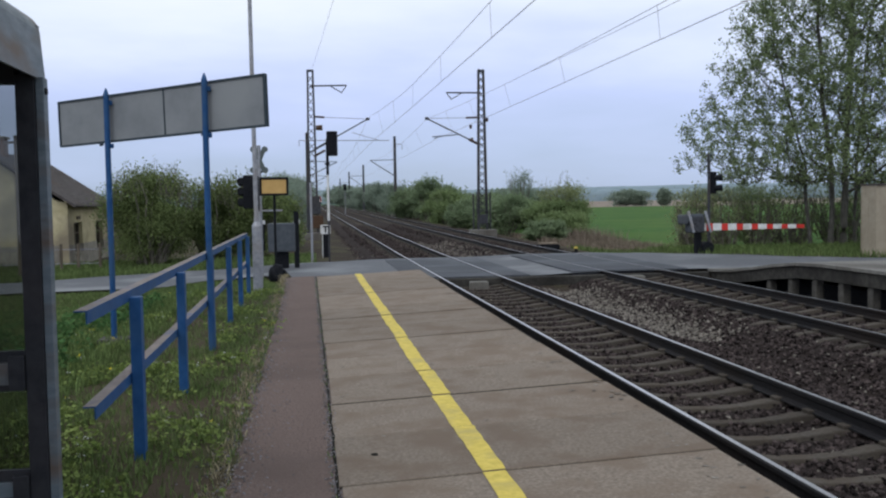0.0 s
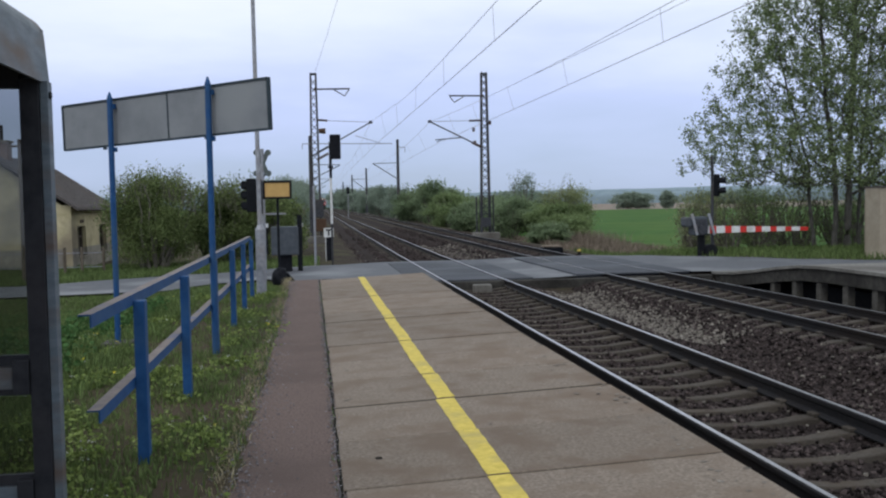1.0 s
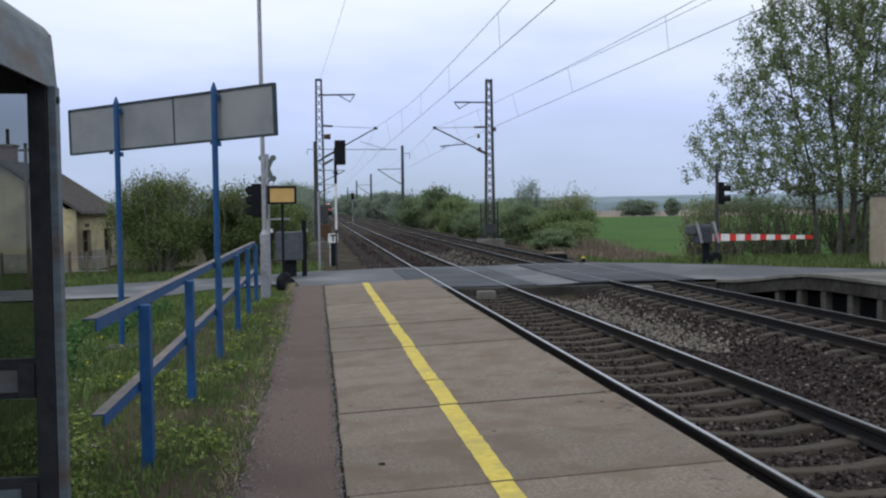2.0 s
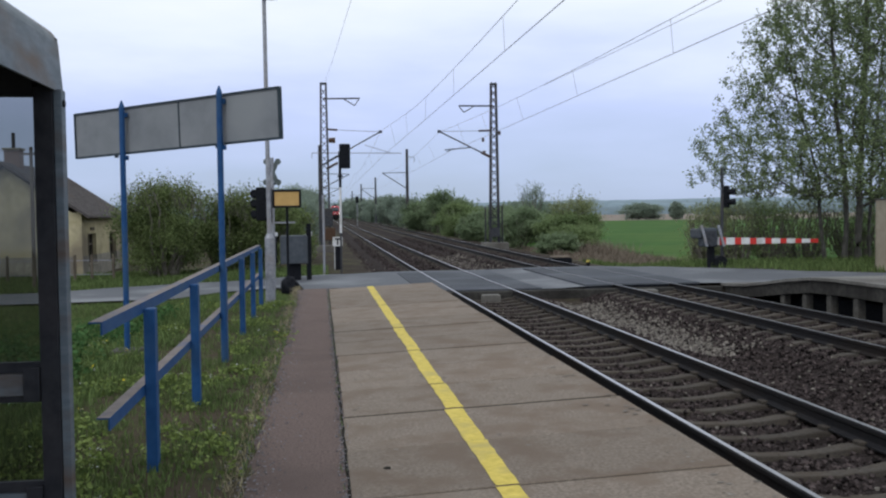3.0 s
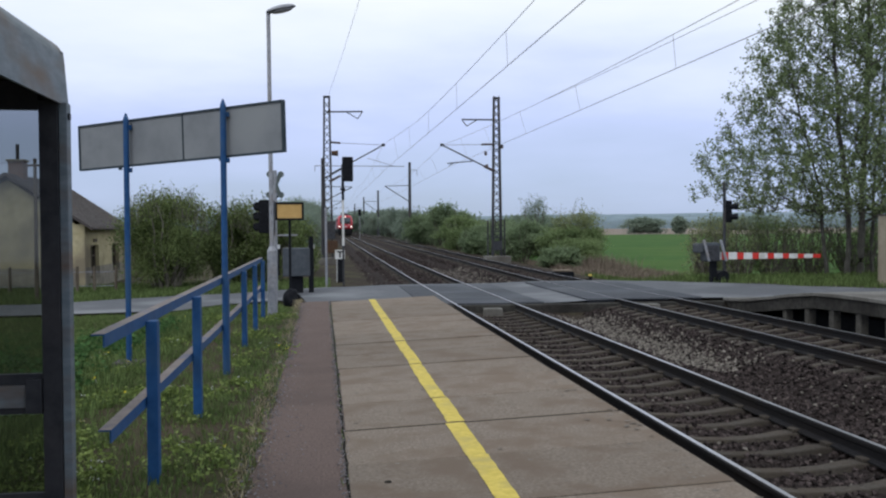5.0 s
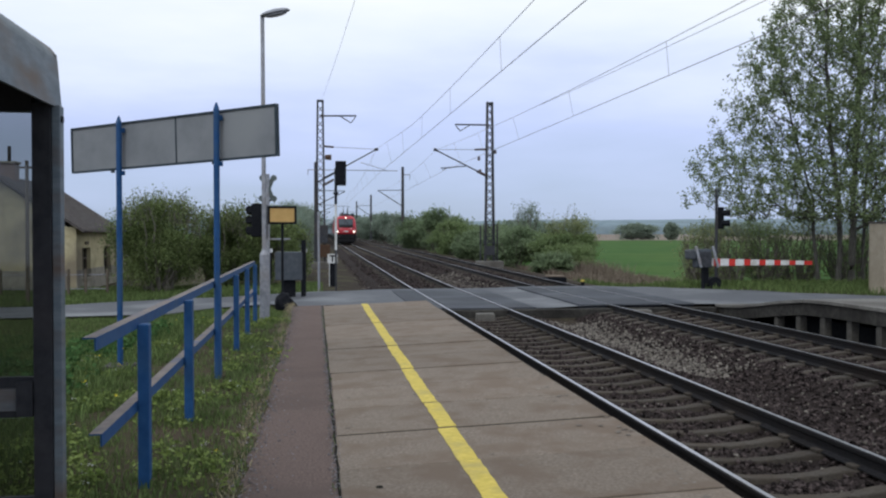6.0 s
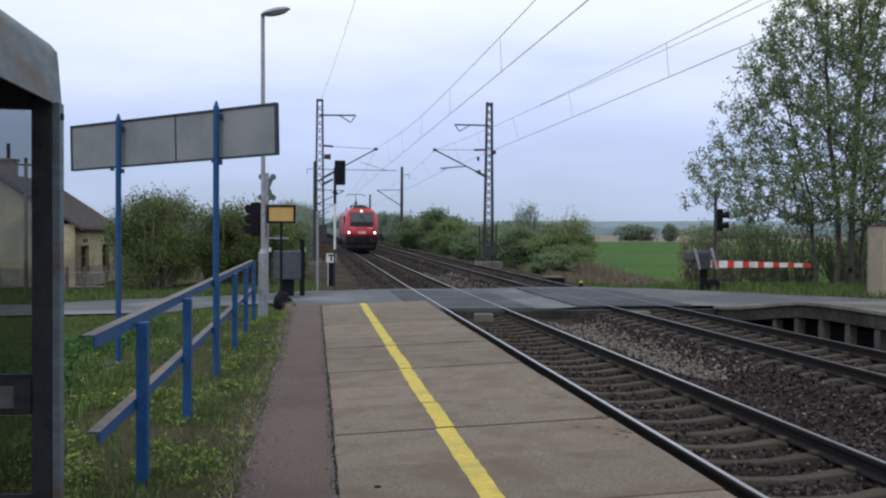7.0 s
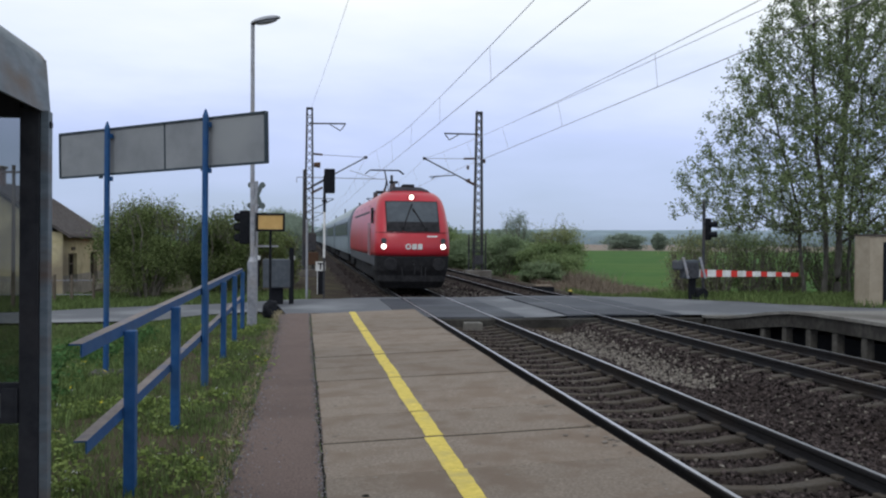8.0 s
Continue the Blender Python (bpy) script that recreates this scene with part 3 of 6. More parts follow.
def sleeper_mesh():
    """A prestressed concrete sleeper: high at the rail seats, hollowed in the middle, with clips."""
    own = bmesh.new()
    rows = []
    for x, z, w in ((-1.21, -0.21, 0.09), (-1.0, -0.164, 0.095), (-0.55, -0.164, 0.095), (-0.30, -0.200, 0.082), (0.0, -0.210, 0.078),
                    (0.30, -0.200, 0.082), (0.55, -0.164, 0.095), (1.0, -0.164, 0.095), (1.21, -0.21, 0.09)):
        rows.append([own.verts.new(c) for c in ((x, -w, -0.34), (x, -w * 0.86, z - 0.012), (x, -w * 0.78, z), (x, w * 0.78, z), (x, w * 0.86, z - 0.012), (x, w, -0.34))])
    for a, b in zip(rows, rows[1:]):
        for k in range(5):
            own.faces.new((a[k], b[k], b[k + 1], a[k + 1]))
    own.faces.new(rows[0])
    own.faces.new(rows[-1][::-1])
    bmesh.ops.recalc_face_normals(own, faces=own.faces[:])
    for cx in (-0.7535, 0.7535):
        for s in (-1, 1):
            join(own, box(cx + s * 0.075 - 0.035, cx + s * 0.075 + 0.035, -0.06, 0.06, -0.162, -0.128, 0.006), 0)
    me = bpy.data.meshes.new("sleeper")
    own.to_mesh(me)
    own.free()
    me.materials.append(M["sleeper"])
    return me


def build_tracks():
    sl = sleeper_mesh()
    sv = [tuple(v.co) for v in sl.vertices]
    sf = [tuple(p.vertices) for p in sl.polygons]
    for k, cx in enumerate(TRACK_X):
        tr = thing("railway_track", "straight railway track with worn steel rails on concrete sleepers", "railway track", "railway tracks", "structure", (cx, 0, TRACK_Z[k]))
        for x in (-0.7535, 0.7535):
            bm = extrude_y(rail_profile(x), -12, 33)
            far = extrude_y(rail_profile(x), 33, 420)
            for v in far.verts:
                v.co.z += rise(v.co.y)
            join(bm, far)
            for f in bm.faces:
                c = f.calc_center_median()
                if f.normal.z > 0.9 and c.z > rise(c.y) - 0.0003:
                    f.material_index = 1
            part("rail", bm, [M["railside"], M["railhead"] if k == 0 else M["rail_dull"]], tr, "steel rail with a polished running surface" if k == 0 else "dull steel rail")
        y0 = 6.12 - 30 * 0.6 + (0.0 if k == 0 else 0.22)
        far_v, far_f = [], []
        i = 0
        while True:
            y = y0 + 0.6 * i
            i += 1
            if 22.2 < y < 29.9:
                continue
            if y > 320:
                break
            dy, dr = random.uniform(-0.02, 0.02), random.uniform(-0.012, 0.012)
            if y < 110:
                ob = new("sleeper", sl)
                ob.parent = tr
                ob.matrix_local = pose(0, y + dy, rise(y), 0, 0, math.degrees(dr))
            else:
                b = len(far_v)
                far_v += [(vx, vy + y, vz + rise(y)) for vx, vy, vz in sv]
                far_f += [tuple(q + b for q in f) for f in sf]
        rest = raw("sleeper_row", far_v, far_f, M["sleeper"], tr)
        tagged(rest, kind="stuff")


def build_ballast():
    # the bed: a lumpy sheet
    xs, ys = span(2.0, 10.75, 0.125) + [10.75], span(-4, 22.1, 0.125) + [22.1]
    verts, faces = [], []

    def bed_z(x, y):
        d = min(abs(x - c) for c in TRACK_X)
        z = -0.218 if d < 1.3 else -0.218 - 0.13 * smooth(1.3, 2.0, d)
        if d < 0.6:
            z -= 0.028
        z += TRACK_Z[1] * smooth(6.0, 7.2, x)
        return z + 0.035 * noise.noise(Vector((x * 3, y * 3, 2))) + 0.03 * noise.noise(Vector((x * 9, y * 9, 5)))

    for y in ys:
        for x in xs:
            verts.append((x, y, bed_z(x, y)))
    nx = len(xs)
    for j in range(len(ys) - 1):
        for i in range(nx - 1):
            faces.append((j * nx + i, j * nx + i + 1, (j + 1) * nx + i + 1, (j + 1) * nx + i))
    tagged(raw("ballast_bed", verts, faces, M["ballast"], smooth=True), "dark brown ballast bed between the rails", "ballast", kind="stuff")
    xs2, ys2 = [1.3, 1.9, 2.3, 3.2, 4.8, 5.9, 7.1, 8.9, 9.8, 10.4, 11.2], span(29.8, 120, 1.5) + span(120, 420, 20) + [420]
    verts = [(x, y, (-0.40 if x in (1.3, 11.2) else -0.30 if x in (1.9, 10.4) else -0.32 if x == 5.9 else -0.20) + rise(y) + TRACK_Z[1] * smooth(5.9, 7.1, x) + 0.03 * noise.noise(Vector((x, y, 0)))) for y in ys2 for x in xs2]
    nx = len(xs2)
    faces = [(j * nx + i, j * nx + i + 1, (j + 1) * nx + i + 1, (j + 1) * nx + i) for j in range(len(ys2) - 1) for i in range(nx - 1)]
    tagged(raw("far_ballast_bed", verts, faces, M["ballast"], smooth=True), "brown ballast bed running into the distance", "ballast", kind="stuff")
    # loose stones
    rng = np.random.default_rng(4)
    shape = np.array([(1, 0, 0), (-1, 0, 0), (0, 1, 0), (0, -1, 0), (0, 0, 1), (0, 0, -1), ], float)
    tri = [(0, 2, 4), (2, 1, 4), (1, 3, 4), (3, 0, 4), (2, 0, 5), (1, 2, 5), (3, 1, 5), (0, 3, 5)]

    def stones(count, where, name, mat_, label, lo, hi, level=bed_z):
        spots = [where() for _ in range(count)]
        c = np.array([(x, y, level(x, y)) for x, y in spots])
        size = rng.uniform(lo, hi, count)
        c[:, 2] += size * 0.3
        q, _ = np.linalg.qr(rng.normal(size=(count, 3, 3)))
        v = np.einsum("nij,pj->npi", q, shape) * (size[:, None] * rng.uniform(0.55, 1.15, (count, 6)))[:, :, None] + c[:, None, :]
        f = np.array(tri)[None] + np.arange(count)[:, None, None] * 6
        tagged(raw(name, v.reshape(-1, 3).tolist(), f.reshape(-1, 3).tolist(), mat_), label, "stones", kind="stuff")

    def depth():
        return 0.8 + 21.2 * rng.random() ** 1.25

    stones(70000, lambda: (rng.uniform(2.35, 10.3), depth()), "ballast_stones", M["stone"], "loose dark brown ballast stones between the sleepers", 0.018, 0.042)
    stones(2200, lambda: (rng.uniform(2.5, 10.4), depth()), "scattered_stones", M["stone_pale"], "scattered pale stones on the ballast", 0.015, 0.035)

    def far_z(x, y):
        d = min(abs(x - c) for c in TRACK_X)
        return -0.205 + rise(y) + TRACK_Z[1] * smooth(5.9, 7.1, x) - 0.10 * smooth(1.3, 2.0, d) - 0.1 * smooth(2.0, 2.8, d)

    stones(15000, lambda: (rng.uniform(0.6, 11.0), 30.2 + 45 * rng.random() ** 1.4), "far_ballast_stones", M["stone"], "dark ballast stones beyond the crossing", 0.03, 0.075, far_z)
    stones(1500, lambda: (5.95 + rng.normal(0, 0.5), 31 + 14 * rng.random()), "far_pale_stones", M["stone_pale"], "pale stones between the tracks beyond the crossing", 0.03, 0.06, far_z)
    stones(500, lambda: (rng.uniform(0.2, 2.6), 30.5 + 12 * rng.random()), "shoulder_stones", M["stone_pale"], "loose pale stones on the track shoulder", 0.02, 0.05, far_z)

    def patch():
        y = rng.uniform(13.2, 21.3)
        return 5.95 + rng.normal(0, 0.36), y

    stones(4200, patch, "pale_ballast_patch", M["stone_pale"], "patch of fresh pale ballast between the tracks", 0.022, 0.045)


# ---------------------------------------------------------------- platform
def top_z(x):
    return PLATFORM_Z + CROSSFALL * x


def build_platform():
    base = thing("platform", "low concrete platform with a yellow safety line", "platform", kind="structure")
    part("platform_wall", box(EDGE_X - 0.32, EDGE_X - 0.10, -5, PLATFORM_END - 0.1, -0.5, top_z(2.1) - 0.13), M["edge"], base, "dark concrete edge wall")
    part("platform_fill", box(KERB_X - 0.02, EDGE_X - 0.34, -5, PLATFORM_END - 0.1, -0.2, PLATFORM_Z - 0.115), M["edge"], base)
    y = 7.775 - 13
    while y < PLATFORM_END - 0.5:
        own = bmesh.new()
        yb = min(y + 1.0, PLATFORM_END)
        j = random.uniform(-0.004, 0.004)
        box(KERB_X + random.uniform(-0.012, 0.012), EDGE_X + random.uniform(-0.012, 0.012), y + 0.010, yb - 0.010, -0.12, 0.0, 0.006, own)
        for v in own.verts:
            v.co.z += top_z(v.co.x) + j + random.uniform(-0.0015, 0.0015)
        slab = part("platform_slab", own, M["concrete"], base)
        fill = box(KERB_X, EDGE_X - 0.02, y - 0.0095, y + 0.0095, -0.06, -0.004)
        for v in fill.verts:
            v.co.z += top_z(v.co.x)
        part("joint", fill, M["joint"], base, "dark joint between slabs")
        lx = 0.966 + random.uniform(-0.006, 0.006)
        if y > -6:
            v, f = [], []
            for i in range(9):
                yy = y + 0.012 + (yb - y - 0.024) * i / 8
                for x in (lx - 0.067 + random.uniform(-0.006, 0.006), lx + 0.067 + random.uniform(-0.006, 0.006)):
                    v.append((x, yy, top_z(x) + j + 0.004))
            f = [(2 * i, 2 * i + 1, 2 * i + 3, 2 * i + 2) for i in range(8)]
            raw("yellow_line", v, f, M["yellow"], base, "worn yellow painted safety line")
        y += 1.0
    ring = tube((0.36, 5.32, top_z(0.36) - 0.02), (0.36, 5.32, top_z(0.36) + 0.003), 0.035, 0.03, 14)
    part("anchor_socket", ring, M["joint"], base, "small dark socket in a slab")
    chips_v, chips_f = [], []
    for _ in range(260):
        x, y = EDGE_X - abs(random.gauss(0, 0.16)) - 0.02, random.uniform(3.5, 18.8)
        if random.random() < 0.25:
            x = random.uniform(KERB_X + 0.05, EDGE_X - 0.1)
        r = random.uniform(0.008, 0.028)
        b, n = len(chips_v), 6
        chips_v += [(x + r * random.uniform(0.5, 1.3) * math.cos(a * 1.047), y + r * random.uniform(0.4, 1.0) * math.sin(a * 1.047), top_z(x) + 0.004) for a in range(n)]
        chips_f.append(tuple(range(b, b + n)))
    tagged(raw("worn_chips", chips_v, chips_f, M["stone_pale"], base), kind="stuff")
    v, f = [], []
    ys = span(2.5, PLATFORM_END, 0.12)
    for y in ys:
        c = KERB_X - 0.012 + 0.012 * noise.noise(Vector((2, y * 3, 1)))
        w = 0.009 + 0.009 * noise.noise(Vector((5, y * 6, 1)))
        v += [(c - w, y, PLATFORM_Z + 0.002), (c + w, y, PLATFORM_Z + 0.003)]
    f = [(2 * i, 2 * i + 1, 2 * i + 3, 2 * i + 2) for i in range(len(ys) - 1)]
    raw("edge_joint", v, f, M["joint"], base, "ragged dark joint beside the footway")
    # the footway of old asphalt beside the slabs, sloping down to the road at its end
    ys = span(-5, 23.5, 0.15) + [23.5]
    v, f = [], []
    for y in ys:
        z = PLATFORM_Z - 0.004 - 0.42 * smooth(18.6, 23.5, y)
        xl = PATH_X + 0.05 * noise.noise(Vector((0, y * 1.3, 3))) + 0.05 * noise.noise(Vector((4, y * 5, 3)))
        xr = KERB_X + 0.012 + 0.012 * noise.noise(Vector((9, y * 4, 3)))
        if y > PLATFORM_END:
            xr = KERB_X + 1.9 * smooth(PLATFORM_END, 20.5, y)
        for k in range(5):
            x = xl + (xr - xl) * k / 4
            v.append((x, y, z - (0.02 if k == 0 else 0) + 0.008 * noise.noise(Vector((x * 3, y * 3, 0)))))
    for i in range(len(ys) - 1):
        for k in range(4):
            a = i * 5 + k
            f.append((a, a + 1, a + 6, a + 5))
    tagged(raw("footway", v, f, M["footway"], smooth=True), "worn red-brown asphalt footway along the platform", "footway", kind="structure")


def build_platform_two():
    # kerb of the crossing; the shadow on its face is put into the dark colour
    part("crossing_edge", box(2.45, 10.22, 22.08, 22.33, -0.6, -0.03, 0.02), M["edge"], bpy.data.objects["road"], "concrete edge of the crossing with its shade put in the dark colour")
    base = thing("far_platform", "raised concrete platform on short piers beside the second track", "platform", kind="structure")

    def deck_z(y):
        return 0.51 - 0.46 * smooth(17.2, 22.2, y)

    x0, x1 = 10.25, 13.3
    y = -2.0
    while y < 22.2:
        yb = min(y + 1.0, 22.28)
        own = bmesh.new()
        box(x0 + random.uniform(-0.015, 0.015), x1, y + 0.006, yb - 0.006, -0.07, 0.0, 0.008, own)
        for v in own.verts:
            v.co.z += deck_z(v.co.y)
        part("deck_slab", own, M["precast"], base)
        own = box(x0 + 0.06, x0 + 0.30, y + 0.002, yb - 0.002, -0.34, -0.075, 0.006)
        for v in own.verts:
            v.co.z += deck_z(v.co.y)
        part("edge_beam", own, M["edge"], base, "dark concrete edge beam")
        y += 1.0
    y = 15.5 - 18 * 0.95
    while y < 19.4:
        zt = deck_z(y) - 0.35
        part("pier", box(x0 + 0.10, x0 + 0.27, y - 0.085, y + 0.085, -0.55, zt, 0.01), M["pier"], base, "stained concrete pier")
        y += 0.95
    # black sheet added behind the piers to put shade under the deck
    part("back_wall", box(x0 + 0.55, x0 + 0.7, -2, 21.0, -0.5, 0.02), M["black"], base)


# ---------------------------------------------------------------- blue railing, name board, lamp
def build_railing():
    rl = thing("railing", "blue painted steel railing with two rails along the platform", "railing", at=(-1.06, 0, 0))

    def channel(z, y0, y1):
        own = extrude_y([(-0.082, z), (-0.082, z - 0.008), (-0.026, z - 0.008), (-0.026, z - 0.066), (-0.018, z - 0.066), (-0.018, z)], y0, y1)
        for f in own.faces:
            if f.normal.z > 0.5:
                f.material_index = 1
        return own

    for nm, z, y0 in (("top_rail", 1.40, 4.58), ("lower_rail", 0.905, 4.69)):
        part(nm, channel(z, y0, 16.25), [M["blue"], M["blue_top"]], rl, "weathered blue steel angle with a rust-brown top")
    for y in (5.64, 7.57, 9.78, 12.0, 13.88, 15.65):
        part("post", box(-0.017, 0.050, y - 0.045, y + 0.045, 0.20, 1.36, 0.006), M["blue"], rl)


def build_name_board():
    p2, p1 = Vector((-1.045, 9.72, 0)), Vector((-2.21, 10.60, 0))
    u = (p2 - p1).normalized()
    nb = thing("station_name_board", "plain grey back of a station name board on blue posts", "sign")
    for p, zt, zb in ((p2, 3.25, 0.2), (p1, 3.20, 0.2)):
        own = tube((p.x, p.y, zb), (p.x, p.y, zt - 0.05), 0.032, 0.032, 14)
        tube((p.x, p.y, zt - 0.05), (p.x, p.y, zt + 0.02), 0.032, 0.008, 14, own)
        part("post", own, M["blue"], nb)
        for z in (zt - 0.62, zt - 0.14):
            q = p + Vector((-u.y, u.x, 0)) * 0.03
            part("clamp", bar((q.x - u.x * 0.045, q.y - u.y * 0.045, z), (q.x + u.x * 0.045, q.y + u.y * 0.045, z), 0.035, 0.05), M["blue"], nb)
    part("footing", box(p1.x - 0.16, p1.x + 0.16, p1.y - 0.16, p1.y + 0.16, 0.1, 0.42, 0.015), M["pier"], nb, "stained concrete footing")
    # the panel stands behind the posts
    off = Vector((-u.y, u.x, 0)) * 0.075
    a = p1 - u * 0.86 + off
    b = p2 + u * 0.76 + off
    L = (b - a).length
    rot = Matrix.Translation((a.x, a.y, 2.603)) @ Matrix.Rotation(math.atan2(u.y, u.x), 4, "Z") @ Matrix.Rotation(radians(-1.55), 4, "Y")

    def panel(name, x0, x1, y0, y1, z0, z1, m, bevel=0.0):
        own = box(x0, x1, y0, y1, z0, z1, bevel)
        own.transform(rot)
        part(name, own, M[m], nb)

    mid = L * 0.545
    panel("panel", 0.01, mid - 0.008, -0.006, 0.02, 0.015, 0.515, "sign", 0.003)
    panel("panel", mid + 0.008, L - 0.01, -0.006, 0.02, 0.015, 0.515, "sign", 0.003)
    for z0, z1 in ((0.0, 0.02), (0.51, 0.53)):
        panel("frame_bar", 0, L, -0.02, 0.03, z0, z1, "frame")
    for x0 in (0.0, L - 0.018):
        panel("frame_bar", x0, x0 + 0.018, -0.021, 0.031, 0.02, 0.51, "frame")
    panel("seam", mid - 0.008, mid + 0.008, -0.012, 0.022, 0.02, 0.51, "frame")
    for k in (0.22, 0.72):
        panel("bolt", L * k - 0.02, L * k + 0.02, -0.015, 0.01, -0.03, 0.0, "frame")


def build_lamp():
    x, y = -0.91, 16.1
    lp = thing("street_lamp", "slim galvanised lamp post with a grey hood", "street lamp", at=(x, y, 0))
    own = tube((0, 0, 0.2), (0, 0, 1.52), 0.088, 0.082, 20)
    tube((0, 0, 1.52), (0, 0, 1.60), 0.082, 0.045, 20, own)
    part("base_tube", own, M["galv"], lp, smooth=False)
    part("door_plate", box(-0.035, 0.035, -0.094, -0.08, 0.75, 0.95, 0.004), M["galv"], lp)
    part("pole", tube((0, 0, 1.55), (-0.02, 0, 5.68), 0.040, 0.034, 16), M["galv"], lp)
    part("arm", tube((-0.02, 0, 5.66), (0.10, -0.04, 5.72), 0.03, 0.03, 10), M["galv"], lp)
    hd = bmesh.new()
    bmesh.ops.create_uvsphere(hd, u_segments=20, v_segments=10, radius=1)
    for v in hd.verts:
        zz = v.co.z * (0.075 if v.co.z > 0 else 0.02)
        v.co = Vector((v.co.x * 0.26 + 0.20, v.co.y * 0.12 - 0.05, zz + 5.72 + 0.12 * (v.co.x * 0.5)))
    part("hood", hd, M["galv"], lp, "grey lamp hood", True)
    df = bmesh.new()
    bmesh.ops.create_uvsphere(df, u_segments=16, v_segments=8, radius=1)
    for v in df.verts:
        v.co = Vector((v.co.x * 0.19 + 0.22, v.co.y * 0.09 - 0.05, v.co.z * 0.04 + 5.70 + 0.09 * (v.co.x * 0.5)))
    part("lens", df, M["galv"], lp, "milky lamp lens", True)


def build_shelter():
    sh = thing("waiting_shelter", "grey steel and glass waiting shelter with rust stains", "shelter", at=(-1.133, 4.2, 0.015))
    # front corner post
    own = box(-0.124, -0.042, 0.0, 0.05, 0.2, 2.47, 0.004)
    part("corner_post", own, M["post"], sh, "dark painted steel post")
    part("post_flange", box(-0.040, -0.004, 0.004, 0.07, 0.2, 2.46, 0.004), M["shelter"], sh, "grey steel flange")
    part("corner_post", box(-2.10, -2.02, 0.0, 0.08, 0.2, 2.47, 0.004), M["post"], sh)
    part("corner_post", box(-0.155, -0.004, -4.9, -4.8, 0.2, 2.47, 0.004), M["post"], sh)
    # roof edge with a rounded top
    prof = [(-0.026, 2.455), (-0.042, 2.66)] + [(-0.142 + 0.10 * math.cos(a), 2.66 + 0.10 * math.sin(a)) for a in [radians(q) for q in range(10, 95, 12)]] + [(-0.18, 2.765), (-0.18, 2.74), (-0.06, 2.66), (-0.038, 2.455)]
    own = extrude_y(prof, -5.2, 0.12)
    part("fascia", own, M["shelter"], sh, "grey fascia with rust stains")
    part("roof", box(-2.3, -0.17, -5.2, 0.12, 2.70, 2.768), M["shelter"], sh)
    part("end_fascia", box(-2.3, -0.045, 0.085, 0.118, 2.455, 2.70), M["shelter"], sh)
    part("soffit", box(-2.25, -0.05, -5.15, 0.08, 2.56, 2.60), M["soffit"], sh, "dark soffit")
    part("end_beam", box(-2.02, -0.125, 0.0, 0.06, 2.43, 2.55), M["post"], sh)
    # end wall: bars, brackets and panes
    for z0, z1 in ((1.105, 1.205), (0.60, 0.67)):
        part("cross_bar", box(-2.02, -0.18, 0.005, 0.05, z0, z1, 0.004), M["shelter"], sh)
        part("seal", box(-2.02, -0.126, 0.02, 0.045, z1 + 0.002, z1 + 0.05), M["post"], sh)
        part("seal", box(-2.02, -0.126, 0.02, 0.045, z0 - 0.03, z0 - 0.002), M["post"], sh)
        part("bracket", box(-0.195, -0.126, -0.012, 0.055, z0 - 0.025, z1 + 0.03, 0.004), M["post"], sh)
    for z0, z1 in ((1.24, 2.43), (0.67, 1.07)):
        g = part("pane", box(-2.02, -0.126, 0.028, 0.034, z0, z1), M["glass"], sh, "dusty glass pane")
        g.visible_shadow = False
    part("bolt", tube((-0.01, 0.03, 2.40), (0.004, 0.03, 2.40), 0.016, 0.016, 8), M["post"], sh)


# ---------------------------------------------------------------- overhead line
def lattice_mast(name, x, y, height, side):
    """A lattice mast; side +1 reaches out to the right, -1 to the left."""
    ms = thing(name, "lattice steel mast of the overhead line on a concrete footing", "catenary mast", "catenary masts", at=(x, y, 0))
    w0, w1 = 0.26, 0.145

    def wd(z):
        return w0 + (w1 - w0) * z / height

    for sx in (-1, 1):
        for sy in (-1, 1):
            part("leg", bar((sx * wd(-0.3), sy * wd(-0.3) * 0.7, -0.3), (sx * w1, sy * w1 * 0.7, height), 0.075, 0.075), M["mast"], ms)
    z, s = 0.3, 1
    br = bmesh.new()
    while z < height - 0.3:
        zn = z + 0.42
        for sy in (-1, 1):
            for d in (-1, 1):
                bar((d * wd(z), sy * wd(z) * 0.7, z), (-d * wd(zn), sy * wd(zn) * 0.7, zn), 0.045, 0.02, br)
        for sx in (-1, 1):
            bar((sx * wd(z), s * wd(z) * 0.7, z), (sx * wd(zn), -s * wd(zn) * 0.7, zn), 0.02, 0.035, br)
        z, s = zn, -s
    part("bracing", br, M["mast"], ms)
    part("cap", box(-w1 - 0.05, w1 + 0.05, -w1, w1, height - 0.08, height + 0.02), M["mast"], ms)
    part("footing", box(-0.75, 0.75, -0.5, 0.5, -0.6, 0.22, 0.03), M["precast"], ms, "concrete footing")
    return ms


